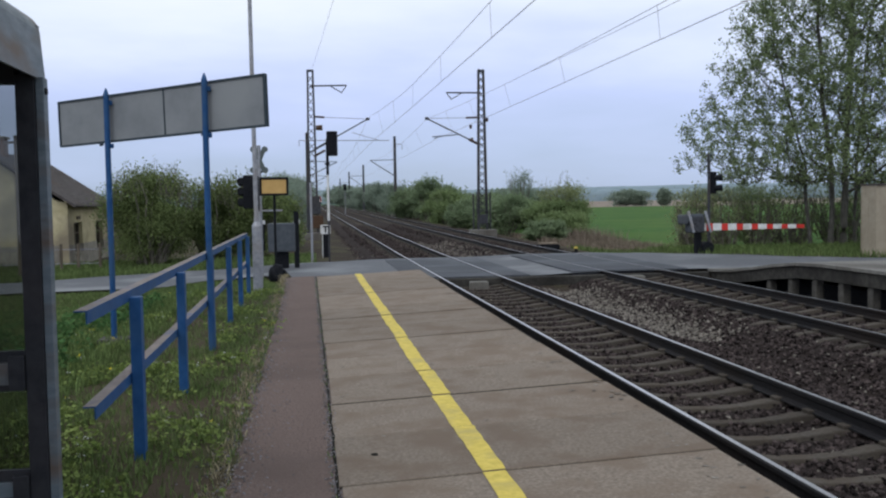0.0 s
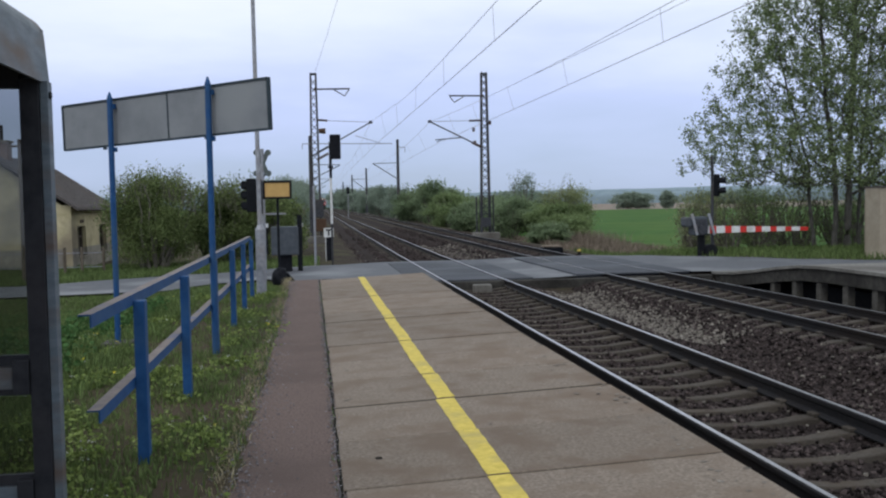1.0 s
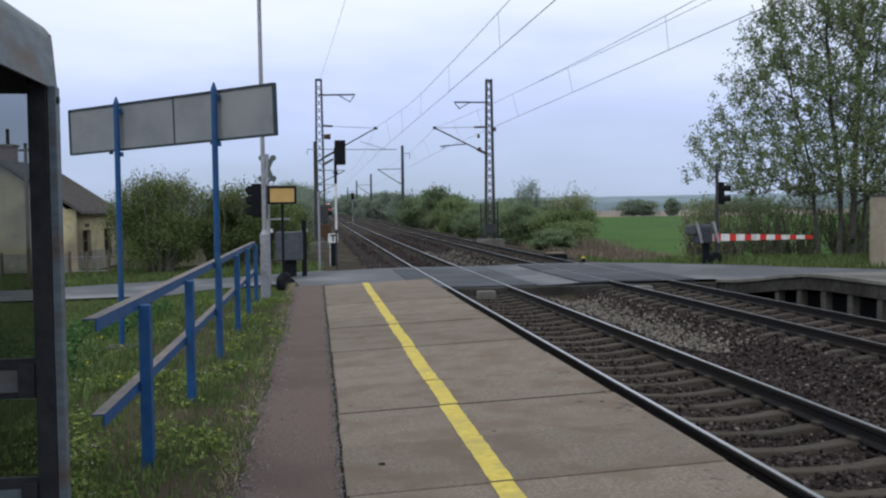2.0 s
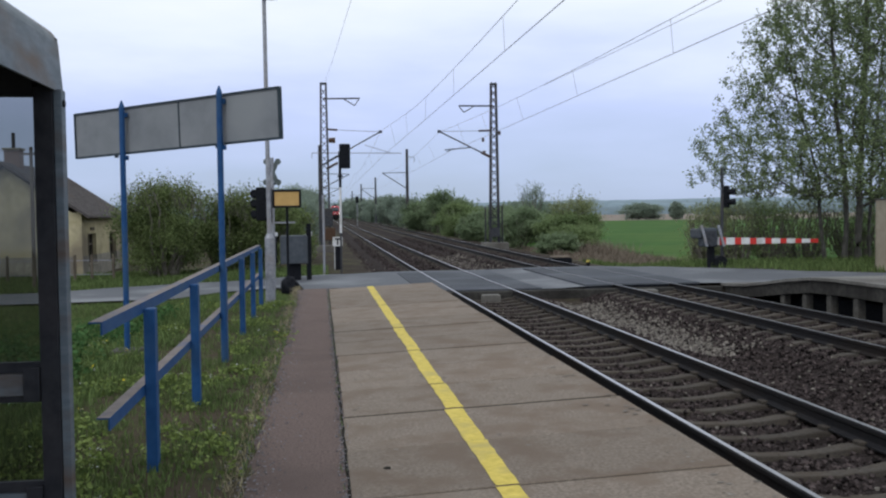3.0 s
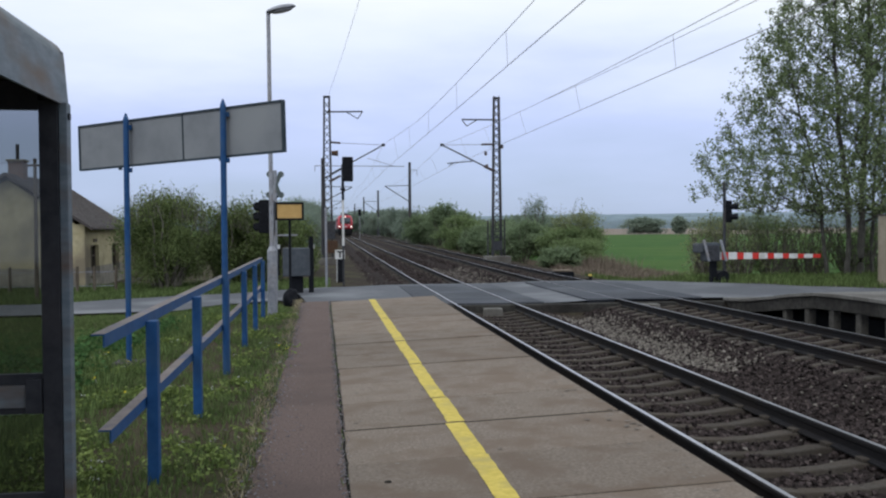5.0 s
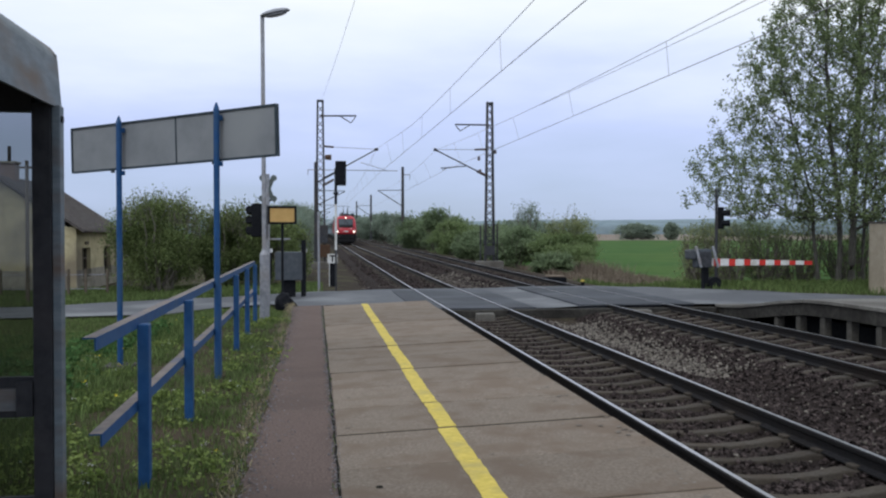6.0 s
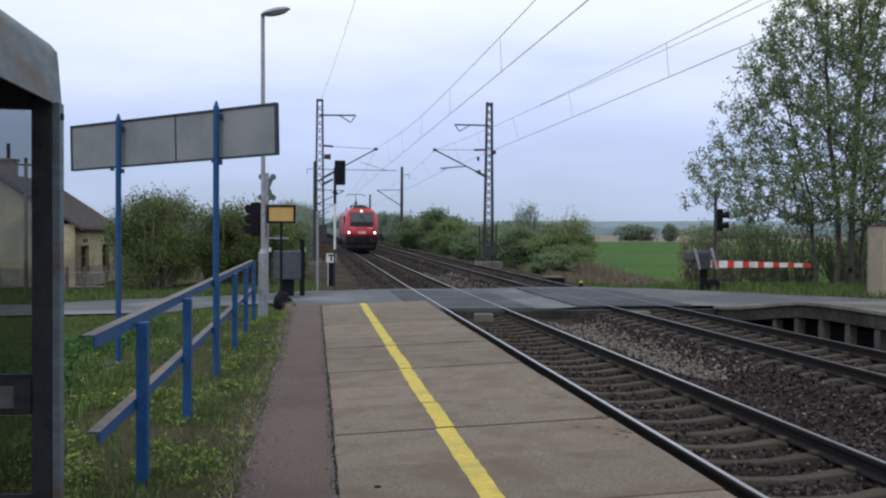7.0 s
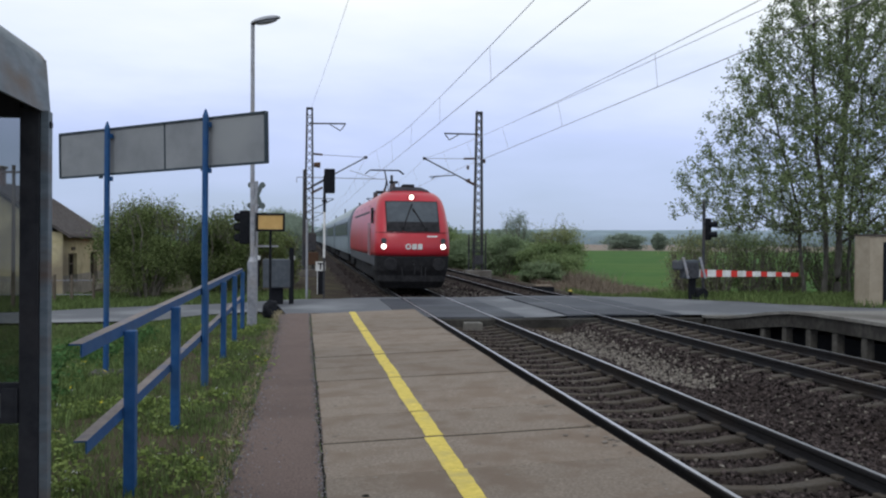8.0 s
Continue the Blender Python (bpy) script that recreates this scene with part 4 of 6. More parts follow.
def build_masts():
    # left mast
    x, y = 0.24, 52.0
    ms = lattice_mast("catenary_mast", x, y, 9.4, 1)

    def p(name, own, m="mast", label=""):
        part(name, own, M[m], ms, label)

    p("top_arm", bar((0, 0, 8.52), (2.05, 0, 8.56), 0.08, 0.08))
    own = bar((1.15, 0, 8.5), (1.75, 0, 8.15), 0.05, 0.05)
    bar((1.75, 0, 8.15), (2.0, 0, 8.5), 0.05, 0.05, own)
    p("arm_bracket", own)
    p("insulator", tube((0.2, 0, 6.80), (0.75, 0, 6.76), 0.06, 0.06, 10), "insulator")
    p("tie_rod", tube((0.7, 0, 6.76), (3.2, 0, 6.66), 0.016, 0.016, 8), "wire")
    p("strut", tube((0.2, 0, 5.0), (3.2, 0, 6.66), 0.035, 0.035, 8))
    p("insulator", tube((0.1, 0, 4.55), (0.75, 0, 4.9), 0.07, 0.07, 10), "insulator")
    p("registration_arm", tube((-0.7, 0, 5.46), (4.4, 0, 5.44), 0.022, 0.022, 8), "wire")
    p("registration_drop", tube((-0.7, 0, 5.46), (-0.7, 0, 5.15), 0.02, 0.02, 8), "wire")
    p("steady_arm", tube((2.3, 0, 5.9), (3.9, 0, 5.42), 0.016, 0.016, 8), "wire")
    p("clamp", box(3.1, 3.3, -0.06, 0.06, 6.58, 6.74, 0.02))
    own = tube((0.25, -0.3, 6.15), (0.62, -0.3, 6.15), 0.13, 0.16, 12)
    p("floodlight", own, "rust")
    p("switch_box", box(-0.35, 0.42, -0.32, -0.2, 1.3, 2.3, 0.02), "mast")
    p("switch_box", box(-0.1, 0.55, -0.34, -0.22, 0.5, 1.2, 0.02), "rust")
    # second post close beside it
    po = thing("wooden_pole", "dark steel pole standing beside the mast", "pole", at=(x - 0.24, y + 0.6, 0))
    part("pole", tube((0, 0, -0.6), (0, 0, 5.9), 0.14, 0.11, 12), M["mast"], po)
    part("cap", tube((0, 0, 5.9), (0, 0, 5.96), 0.12, 0.06, 12), M["mast"], po)

    # right mast
    x = 10.04
    ms = lattice_mast("catenary_mast", x, y, 9.45, -1)
    p("top_arm", bar((0, 0, 8.16), (-2.05, 0, 8.16), 0.08, 0.08))
    own = bar((-1.15, 0, 8.14), (-1.75, 0, 7.78), 0.05, 0.05)
    bar((-1.75, 0, 7.78), (-2.0, 0, 8.1), 0.05, 0.05, own)
    p("arm_bracket", own)
    p("insulator", tube((-0.2, 0, 6.74), (-0.9, 0, 6.72), 0.06, 0.06, 10), "insulator")
    p("tie_rod", tube((-0.9, 0, 6.72), (-3.2, 0, 6.68), 0.016, 0.016, 8), "wire")
    p("strut", tube((-0.6, 0, 5.4), (-3.2, 0, 6.68), 0.04, 0.04, 8))
    p("insulator", tube((-0.1, 0, 5.15), (-0.75, 0, 5.47), 0.08, 0.08, 10), "insulator")
    p("registration_arm", tube((-1.4, 0, 5.75), (-2.9, 0, 5.62), 0.03, 0.03, 8))
    p("steady_arm", tube((-2.4, 0, 5.7), (-2.8, 0, 5.5), 0.02, 0.02, 8))
    p("clamp", box(-3.3, -3.1, -0.06, 0.06, 6.6, 6.76, 0.02))
    for z in (1.3, 1.65, 2.0, 2.35):
        p("guard_bar", bar((-0.42, -0.32, z), (0.42, -0.32, z), 0.03, 0.04))
    for gx in (-0.42, -0.14, 0.14, 0.42):
        p("guard_bar", bar((gx, -0.30, 1.25), (gx, -0.30, 2.4), 0.03, 0.03))
    p("switch_box", box(-0.25, 0.25, -0.30, -0.22, 0.55, 1.1, 0.02), "mast")
    for sx in (-0.5, 0.5):
        p("weight_guide", tube((sx, 0.2, 0.2), (sx, 0.2, 2.3), 0.05, 0.05, 8))
    for dx, dz in ((-0.62, 6.1), (-0.55, 5.35), (0.35, 6.5)):
        p("insulator", tube((dx, 0.1, dz), (dx, 0.1, dz + 0.22), 0.08, 0.08, 10), "insulator")

    # masts further along
    for mx, my, top, reach, yy in ((10.0, 105, 9.5, -2.9, 6.8), (9.62, 160, 8.5, -2.6, 6.6), (9.4, 212, 9.1, -2.5, 6.6), (9.3, 270, 9.1, -2.5, 6.6)):
        po = thing("catenary_mast", "slender far mast of the overhead line", "catenary mast", "catenary masts", at=(mx, my, 0))
        part("pole", tube((0, 0, -0.5), (0, 0, top), 0.21, 0.15, 12), M["mast"], po)
        part("footing", box(-0.5, 0.5, -0.5, 0.5, -0.6, 0.55, 0.04), M["precast"], po)
        part("tie_rod", tube((0, 0, yy), (reach, 0, yy - 0.05), 0.04, 0.04, 8), M["mast"], po)
        part("strut", tube((0, 0, yy - 1.9), (reach, 0, yy - 0.05), 0.05, 0.05, 8), M["mast"], po)
        if my < 120:
            part("hook_arm", tube((0, 0, top - 0.9), (0.85, 0, top - 0.9), 0.03, 0.03, 8), M["mast"], po)
            part("hook_drop", tube((0.85, 0, top - 0.9), (0.85, 0, top - 1.5), 0.03, 0.03, 8), M["mast"], po)
    for my in (105, 160, 212):
        po = thing("catenary_mast", "slender far mast of the overhead line", "catenary mast", "catenary masts", at=(0.1, my, 0))
        part("pole", tube((0, 0, -0.5), (0, 0, 8.6), 0.2, 0.15, 12), M["mast"], po)
        part("strut", tube((0, 0, 5.0), (3.2, 0, 6.6), 0.05, 0.05, 8), M["mast"], po)
        part("tie_rod", tube((0, 0, 6.7), (3.2, 0, 6.65), 0.04, 0.04, 8), M["mast"], po)


MAST_Y = (-8.0, 52.0, 105.0, 160.0, 212.0, 270.0)


def build_wires():
    def wire(name, label, pts, r):
        v, f = sweep(pts, r)
        ob = raw(name, v, f, M["wire"])
        tagged(ob, label, "overhead wire", "overhead wires")
        return ob

    def sag(p0, p1, drop, n=24):
        return [tuple(a + (b - a) * i / n - (4 * drop * (i / n) * (1 - i / n) if k == 2 else 0) for k, (a, b) in enumerate(zip(p0, p1))) for i in range(n + 1)]

    for cx, xm, xc in ((3.98, ((-8, 4.45), (52, 3.42), (105, 3.9), (160, 4.1), (212, 3.9), (270, 4.0)), ((-8, 4.2), (52, 3.75), (105, 3.8), (160, 4.2), (212, 3.8), (270, 4.0))),
                       (7.98, ((-8, 8.5), (52, 6.85), (105, 7.1), (160, 7.0), (212, 7.0), (270, 7.1)), ((-8, 8.25), (52, 7.3), (105, 7.7), (160, 7.6), (212, 7.7), (270, 7.7)))):
        mess, cont = [], []
        for (y0, a), (y1, b) in zip(xm, xm[1:]):
            mess += sag((a, y0, 6.67), (b, y1, 6.67), 0.50)
        if cx < 5:
            # the near span runs straight over the track and bends to the mast at its end
            mess = [(x if y > 52 else 4.06 - 0.0036 * (y + 8) - 0.40 * smooth(34, 52, y), y, z) for x, y, z in mess]
        for (y0, a), (y1, b) in zip(xc, xc[1:]):
            cont += sag((a, y0, 5.45), (b, y1, 5.45), 0.03)
        m = wire("messenger_wire", "grey messenger wire above the track", mess, 0.0075)
        c = wire("contact_wire", "copper contact wire above the track", cont, 0.0085)
        for k, y in enumerate((6.0, 12.5, 19.4, 26.6, 33.5, 40.0, 46.0, 58, 66, 74, 82, 90, 98)):
            def near(pts):
                for a, b in zip(pts, pts[1:]):
                    if a[1] <= y <= b[1] and b[1] > a[1]:
                        t = (y - a[1]) / (b[1] - a[1])
                        return tuple(q + (w - q) * t for q, w in zip(a, b))
            v, f = sweep([near(mess), near(cont)], 0.005)
            raw("dropper", v, f, M["wire"], m)
    wire("stitch_wire", "thin auxiliary wire under the messenger wire", sag((8.32, -2, 6.0), (7.55, 30, 6.24), 0.1), 0.006)
    wire("feeder_wire", "feeder wire strung to the mast top", sag((2.3, -6, 9.3), (0.3, 52, 9.35), 0.5), 0.006)


# ---------------------------------------------------------------- level crossing
def ring_plate(cx, cy, cz, r, thick, bm):
    return tube((cx, cy - thick / 2, cz), (cx, cy + thick / 2, cz), r, r, 20, bm)


def build_crossing_left():
    gz = -0.2
    # crossing signal, seen from behind
    s = thing("crossing_signal", "level crossing signal with grey cross boards, seen from behind", "crossing signal", at=(-1.36, 26.0, 0))
    part("post", tube((0, 0, gz), (0, 0, 3.55), 0.055, 0.055, 12), M["galv"], s)
    for a in (40, -40):
        own = box(-0.36, 0.36, -0.012, 0.012, -0.06, 0.06, 0.02)
        own.transform(Matrix.Translation((0.02, -0.03 if a > 0 else 0.0, 3.14)) @ Matrix.Rotation(radians(90 - a * 0.55), 4, "Y"))
        part("cross_board", own, M["cross"], s, "grey back of a cross board")
    for dx, dz in ((-0.15, 0.30), (0.17, 0.30), (-0.17, -0.28), (0.17, -0.28)):
        part("board_end", ring_plate(dx, -0.02, 3.14 + dz, 0.085, 0.03, None), M["cross"], s)
    own = box(-0.30, 0.0, -0.05, 0.05, 1.78, 2.72, 0.03)
    own.transform(Matrix.Translation((-0.16, 0, 0)) @ Matrix.Rotation(radians(0), 4, "Z"))
    part("back_plate", own, M["black"], s, "black signal back plate")
    own = bmesh.new()
    for z in (1.98, 2.28, 2.56):
        tube((-0.52, -0.03, z), (-0.52, 0.28, z - 0.03), 0.10, 0.12, 16, own)
    part("lamp_hood", own, M["black"], s)
    own = box(-0.12, 0.04, -0.10, 0.06, 1.72, 2.70, 0.02)
    own.transform(Matrix.Translation((-0.06, 0, 0)))
    part("lamp_housing", own, M["black"], s)
    part("bracket", bar((0.0, 0, 2.75), (0.16, 0, 2.9), 0.05, 0.05), M["black"], s)
    part("bracket", bar((0.0, 0, 1.72), (0.62, 0, 1.72), 0.04, 0.05), M["galv"], s)
    # amber board on a dark post
    b = thing("information_board", "small amber board in a dark frame on a slim post", "sign", at=(-0.93, 25.2, 0))
    part("post", tube((0, 0, gz), (0, 0, 2.35), 0.035, 0.035, 10), M["black"], b)
    part("face", box(-0.33, 0.33, -0.065, -0.037, 2.19, 2.57), M["orange"], b, "amber board face")
    for x0, x1, z0, z1 in ((-0.39, 0.39, 2.57, 2.63), (-0.39, 0.39, 2.13, 2.19), (-0.39, -0.33, 2.19, 2.57), (0.33, 0.39, 2.19, 2.57)):
        part("frame_bar", box(x0, x1, -0.08, -0.036, z0, z1, 0.006), M["black"], b)
    # barrier drive with its cabinet
    c = thing("barrier_drive", "grey barrier drive cabinet with dark posts", "barrier", at=(-0.85, 28.6, 0))
    part("cabinet", box(-0.42, 0.42, -0.3, 0.3, 0.42, 1.30, 0.03), M["cabinet"], c)
    part("stand", box(-0.2, 0.2, -0.15, 0.15, -0.35, 0.44), M["black"], c)
    for dx in (-0.60, 0.46):
        part("side_arm", box(dx - 0.07, dx + 0.07, -0.12, 0.12, 0.45, 1.28, 0.02), M["black"], c)
        part("cap", tube((dx, 0, 1.28), (dx, 0, 1.40), 0.10, 0.09, 12), M["white"], c)
    p = thing("dark_post", "dark wooden post beside the barrier drive", "post", at=(-0.40, 28.4, 0))
    own = box(-0.075, 0.075, -0.075, 0.075, -0.35, 1.66, 0.01)
    part("post", own, M["black"], p)
    # black sack by the board
    bag = thing("rubbish_sack", "slumped black rubbish sack on the verge", "sack", at=(-0.80, 22.9, 0.06))
    own = bmesh.new()
    bmesh.ops.create_icosphere(own, subdivisions=3, radius=0.25)
    for v in own.verts:
        k = 1 + 0.35 * noise.noise(v.co * 6)
        v.co = Vector((v.co.x * k * 0.85 - 0.10 * max(0, v.co.z), v.co.y * k * 0.8, max(-0.10, v.co.z * k * (1.2 if v.co.z > 0 else 1.0)) + 0.02 + 0.08 * v.co.z))
    part("sack", own, M["black"], bag, smooth=True)
    own = tube((0.12, 0, 0.18), (0.32, 0, -0.08), 0.05, 0.07, 8)
    part("fold", own, M["black"], bag)
    # thin grey pole
    po = thing("thin_pole", "thin pale grey steel pole", "pole", at=(0.08, 30.9, 0))
    part("pole", tube((0, 0, -0.3), (-0.01, 0, 2.6), 0.042, 0.042, 10), M["galv"], po)
    # post with the letter T
    tp = thing("whistle_post", "black post with white edges and a white letter board", "sign", at=(0.62, 35.6, -0.08))
    part("post", box(-0.11, 0.11, -0.04, 0.04, -0.35, 0.80), M["black"], tp)
    for sx in (-1, 1):
        part("edge_strip", box(sx * 0.12 - 0.012, sx * 0.12 + 0.012, -0.045, 0.045, -0.2, 0.80), M["white"], tp)
    part("board", box(-0.19, 0.19, -0.06, -0.02, 0.78, 1.14, 0.01), M["white"], tp)
    cu = bpy.data.curves.new("letter", "FONT")
    cu.body = "T"
    cu.size = 0.34
    cu.align_x = "CENTER"
    cu.extrude = 0.004
    cu.offset = 0.012
    cu.materials.append(M["black"])
    lt = new("letter", cu)
    lt.parent = tp
    lt.matrix_local = pose(0, -0.066, 0.85, 90, 0, 0)
    part("base_plate", tube((0.1, -0.3, -0.36), (0.1, -0.3, -0.24), 0.42, 0.40, 20), M["precast"], tp, "round concrete base")


def build_signal():
    s = thing("railway_signal", "railway light signal with a black head, seen from behind", "signal", at=(0.70, 33.0, -0.08))
    part("mast_upper", tube((0, 0, 3.0), (0, 0, 4.3), 0.05, 0.05, 12), M["black"], s)
    part("mast_lower", tube((0, 0, 1.35), (0, 0, 3.0), 0.043, 0.043, 12), M["white"], s, "white lower mast")
    part("mast_foot", tube((0, 0, -0.4), (0, 0, 1.35), 0.035, 0.035, 12), M["mast"], s)
    part("head", box(-0.02, 0.37, -0.16, 0.10, 3.68, 4.56, 0.03), M["black"], s, "black signal head")
    own = bmesh.new()
    for z in (3.85, 4.05, 4.25, 4.42):
        tube((0.17, 0.08, z), (0.17, 0.32, z - 0.02), 0.08, 0.09, 14, own)
    part("hood", own, M["black"], s)
    part("cable_arm", bar((-0.75, 0.1, 3.75), (0.0, 0, 4.15), 0.05, 0.05), M["mast"], s)
    part("bracket", box(-0.09, 0.09, -0.09, 0.09, 3.36, 3.44), M["black"], s)
    f = thing("railway_signal", "far railway light signal beside the track", "signal", at=(5.95, 150.0, 0))
    part("mast", tube((0, 0, -0.4), (0, 0, 4.0), 0.07, 0.07, 8), M["galv"], f)
    part("head", box(-0.24, 0.24, -0.2, 0.2, 3.9, 5.0, 0.03), M["black"], f)


def build_crossing_right():
    b = thing("barrier", "lowered red and white crossing barrier with a grey drive", "barrier", at=(12.68, 28.3, 0))
    gz = 0.02
    part("stand", box(-0.10, 0.10, -0.10, 0.10, gz, 0.78, 0.02), M["black"], b)
    part("drive", box(-0.36, 0.16, -0.22, 0.22, 0.74, 1.36, 0.05), M["cabinet"], b, "grey drive housing")
    part("drive_door", box(-0.28, 0.08, -0.235, -0.222, 0.84, 1.26, 0.005), M["mast"], b)
    for dx in (-0.34, 0.24):
        own = box(-0.045, 0.045, -0.30, -0.24, -0.36, 0.36, 0.015)
        own.transform(Matrix.Translation((dx, 0, 1.10)) @ Matrix.Rotation(radians(-16), 4, "Y"))
        part("side_arm", own, M["galv"], b, "pale steel arm")
    part("counterweight", box(-0.62, -0.38, -0.24, 0.24, 1.02, 1.34, 0.06), M["cabinet"], b)
    part("hub", tube((-0.1, -0.34, 0.92), (-0.1, 0.34, 0.92), 0.16, 0.16, 16), M["mast"], b)
    own = tube((0.28, -0.2, 0.22), (0.28, 0.2, 0.22), 0.22, 0.22, 18)
    part("weight", own, M["black"], b)
    L = 3.72
    x = 0.05
    widths = [0.24] + [0.22, 0.30] * 6 + [0.28]
    k = L / sum(widths)
    z = 0.92
    for i, w in enumerate(widths):
        x1 = x + w * k
        h = 0.125 - 0.045 * (x / L)
        own = box(x, x1 - 0.001, -0.03, 0.03, z - h - 0.02 * x / L, z + h - 0.06 * x / L, 0.004)
        part("arm_stripe", own, M["white"] if i % 2 == 0 else M["red"], b, "white stripe" if i % 2 == 0 else "red stripe")
        x = x1
    s = thing("crossing_signal", "black level crossing signal on a slim post", "crossing signal", at=(13.35, 28.9, 0))
    part("post", tube((0, 0, gz), (0, 0, 3.35), 0.055, 0.05, 10), M["mast"], s)
    part("back_plate", box(0.05, 0.26, -0.05, 0.03, 2.02, 2.76, 0.03), M["black"], s)
    own = bmesh.new()
    for z2 in (2.20, 2.54):
        tube((0.18, -0.03, z2), (0.42, -0.14, z2 + 0.02), 0.09, 0.11, 14, own)
    part("lamp_hood", own, M["black"], s)
    for a in (38, -38):
        own = box(-0.03, 0.03, -0.2, 0.2, -0.05, 0.05, 0.01)
        own.transform(Matrix.Translation((0.02, 0, 3.25)) @ Matrix.Rotation(radians(a), 4, "X"))
        part("cross_board", own, M["cross"], s)
    # small trackside things
    c = thing("track_box", "low dark trackside box with a pale lid", "box", at=(9.95, 37.0, 0))
    part("body", box(-0.45, 0.42, -0.3, 0.3, -0.35, 0.03, 0.04), M["black"], c)
    part("lid", box(-0.40, 0.34, -0.26, 0.26, 0.032, 0.10, 0.03), M["reed"], c)
    m = thing("marker_stump", "short dark marker stump with a yellow cap", "marker", at=(10.3, 34.2, 0))
    part("stump", tube((0, 0, -0.45), (0, 0, -0.02), 0.07, 0.07, 12), M["black"], m)
    part("cap", tube((0, 0, -0.02), (0, 0, 0.05), 0.08, 0.06, 12), M["yellow"], m)
    k = thing("marker_stone", "small white stone in the track", "marker", at=(4.0, 21.3, 0))
    part("stone", box(-0.22, 0.22, -0.12, 0.12, -0.25, -0.03, 0.03), M["precast"], k)
    k = thing("concrete_block", "concrete block closing the crossing beside the track", "block", at=(8.0, 21.6, 0))
    part("block", box(-0.25, 0.25, -0.15, 0.15, -0.3, -0.02, 0.03), M["precast"], k)


# ---------------------------------------------------------------- buildings
def build_house():
    h = thing("house", "small single-storey house with stained yellow plaster and a dark roof", "house", at=(-11.8, 36.0, 0))
    hw, L, ez, rz_, gz = 2.75, 6.7, 2.12, 3.95, -0.9
    # walls with real openings on the side facing the road
    holes = ((0.85, 2.2, 0.12, 1.30), (4.5, 5.8, 0.12, 1.30))
    own = bmesh.new()
    ys = sorted({0.0, L, *[a for q in holes for a in q[:2]]})
    zs = [0.45, 1.30, ez]
    t = 0.35
    for y0, y1 in zip(ys, ys[1:]):
        inside = any(a <= y0 and y1 <= b for a, b, _, _ in holes)
        if inside:
            box(hw - t, hw, y0, y1, 1.30, ez, 0, own)
        else:
            box(hw - t, hw, y0, y1, 0.45, ez, 0, own)
    part("side_wall", own, M["plaster"], h)
    own = bmesh.new()
    for y0, y1 in zip(ys, ys[1:]):
        inside = any(a <= y0 and y1 <= b for a, b, _, _ in holes)
        box(hw - t, hw + 0.03, y0, y1, gz, 0.12 if inside else 0.45, 0, own)
    part("plinth", own, M["plinth"], h, "grey rendered plinth")
    for nm, y0, y1 in (("gable_wall", 0.0, t), ("back_wall", L - t, L)):
        own = bmesh.new()
        out = [(-hw, 0.45), (hw - t - 0.002, 0.45), (hw - t - 0.002, ez), (0, rz_ - 0.12), (-hw, ez)]
        extrude_y(out, y0, y1, own)
        part(nm, own, M["plaster"], h)
        part("plinth", box(-hw - 0.02, hw - t - 0.002, y0 - 0.03, y1, gz, 0.449), M["plinth"], h)
    part("corner_strip", box(hw - t, hw + 0.004, -0.008, 0.02, gz, ez), M["plaster"], h)
    part("side_wall", box(-hw, -hw + t, t, L - t, gz, ez), M["plaster"], h)
    for a, b, z0, z1 in holes:
        w = part("window", box(hw - 0.22, hw - 0.19, a, b, z0, z1), M["window"], h, "dark window")
        for q0, q1, r0, r1 in ((a, a + 0.07, z0, z1), (b - 0.07, b, z0, z1), ((a + b) / 2 - 0.04, (a + b) / 2 + 0.04, z0, z1), (a, b, z1 - 0.07, z1), (a, b, z0 + 0.72, z0 + 0.78)):
            part("frame_bar", box(hw - 0.19, hw - 0.14, q0, q1, r0, r1), M["wood"], w)
        part("sill", box(hw - 0.1, hw + 0.09, a - 0.06, b + 0.06, z0 - 0.07, z0 - 0.004), M["plinth"], w)
        part("lintel", box(hw + 0.002, hw + 0.05, (a + b) / 2 - 0.25, (a + b) / 2 + 0.25, z1 + 0.12, z1 + 0.25, 0.01), M["wood"], h)
    for s in (-1, 1):
        own = bmesh.new()
        e = 0.28
        k = (rz_ - ez) / hw
        prof = [(0, rz_), (s * (hw + e), ez - k * e), (s * (hw + e), ez - k * e + 0.10), (0, rz_ + 0.11)]
        extrude_y(prof, -0.3, L + 0.3, own)
        rf = part("roof_slope", own, M["roof"], h, "weathered dark roof")
        y = -0.28
        while y < L + 0.28:
            part("seam", bar((s * 0.02, y, rz_ + 0.115), (s * (hw + e), y, ez - k * e + 0.108), 0.035, 0.02), M["roof"], rf)
            y += 0.62
        part("gutter", tube((s * (hw + e + 0.05), -0.3, ez - k * e + 0.02), (s * (hw + e + 0.05), L + 0.3, ez - k * e + 0.0), 0.06, 0.06, 8), M["roof"], h)
    ch = part("chimney", box(-0.28, 0.28, 0.9, 1.45, rz_ - 0.2, rz_ + 0.62, 0.01), M["brick"], h)
    part("cap", box(-0.34, 0.34, 0.84, 1.51, rz_ + 0.62, rz_ + 0.70, 0.01), M["plinth"], ch)
    part("flue", tube((0, 1.17, rz_ + 0.70), (0, 1.17, rz_ + 1.3), 0.07, 0.07, 10), M["mast"], ch)
    # fence in front of the house
    fe = thing("fence", "row of dark fence posts with wire before the house", "fence", at=(-9.0, 33.6, -0.55))
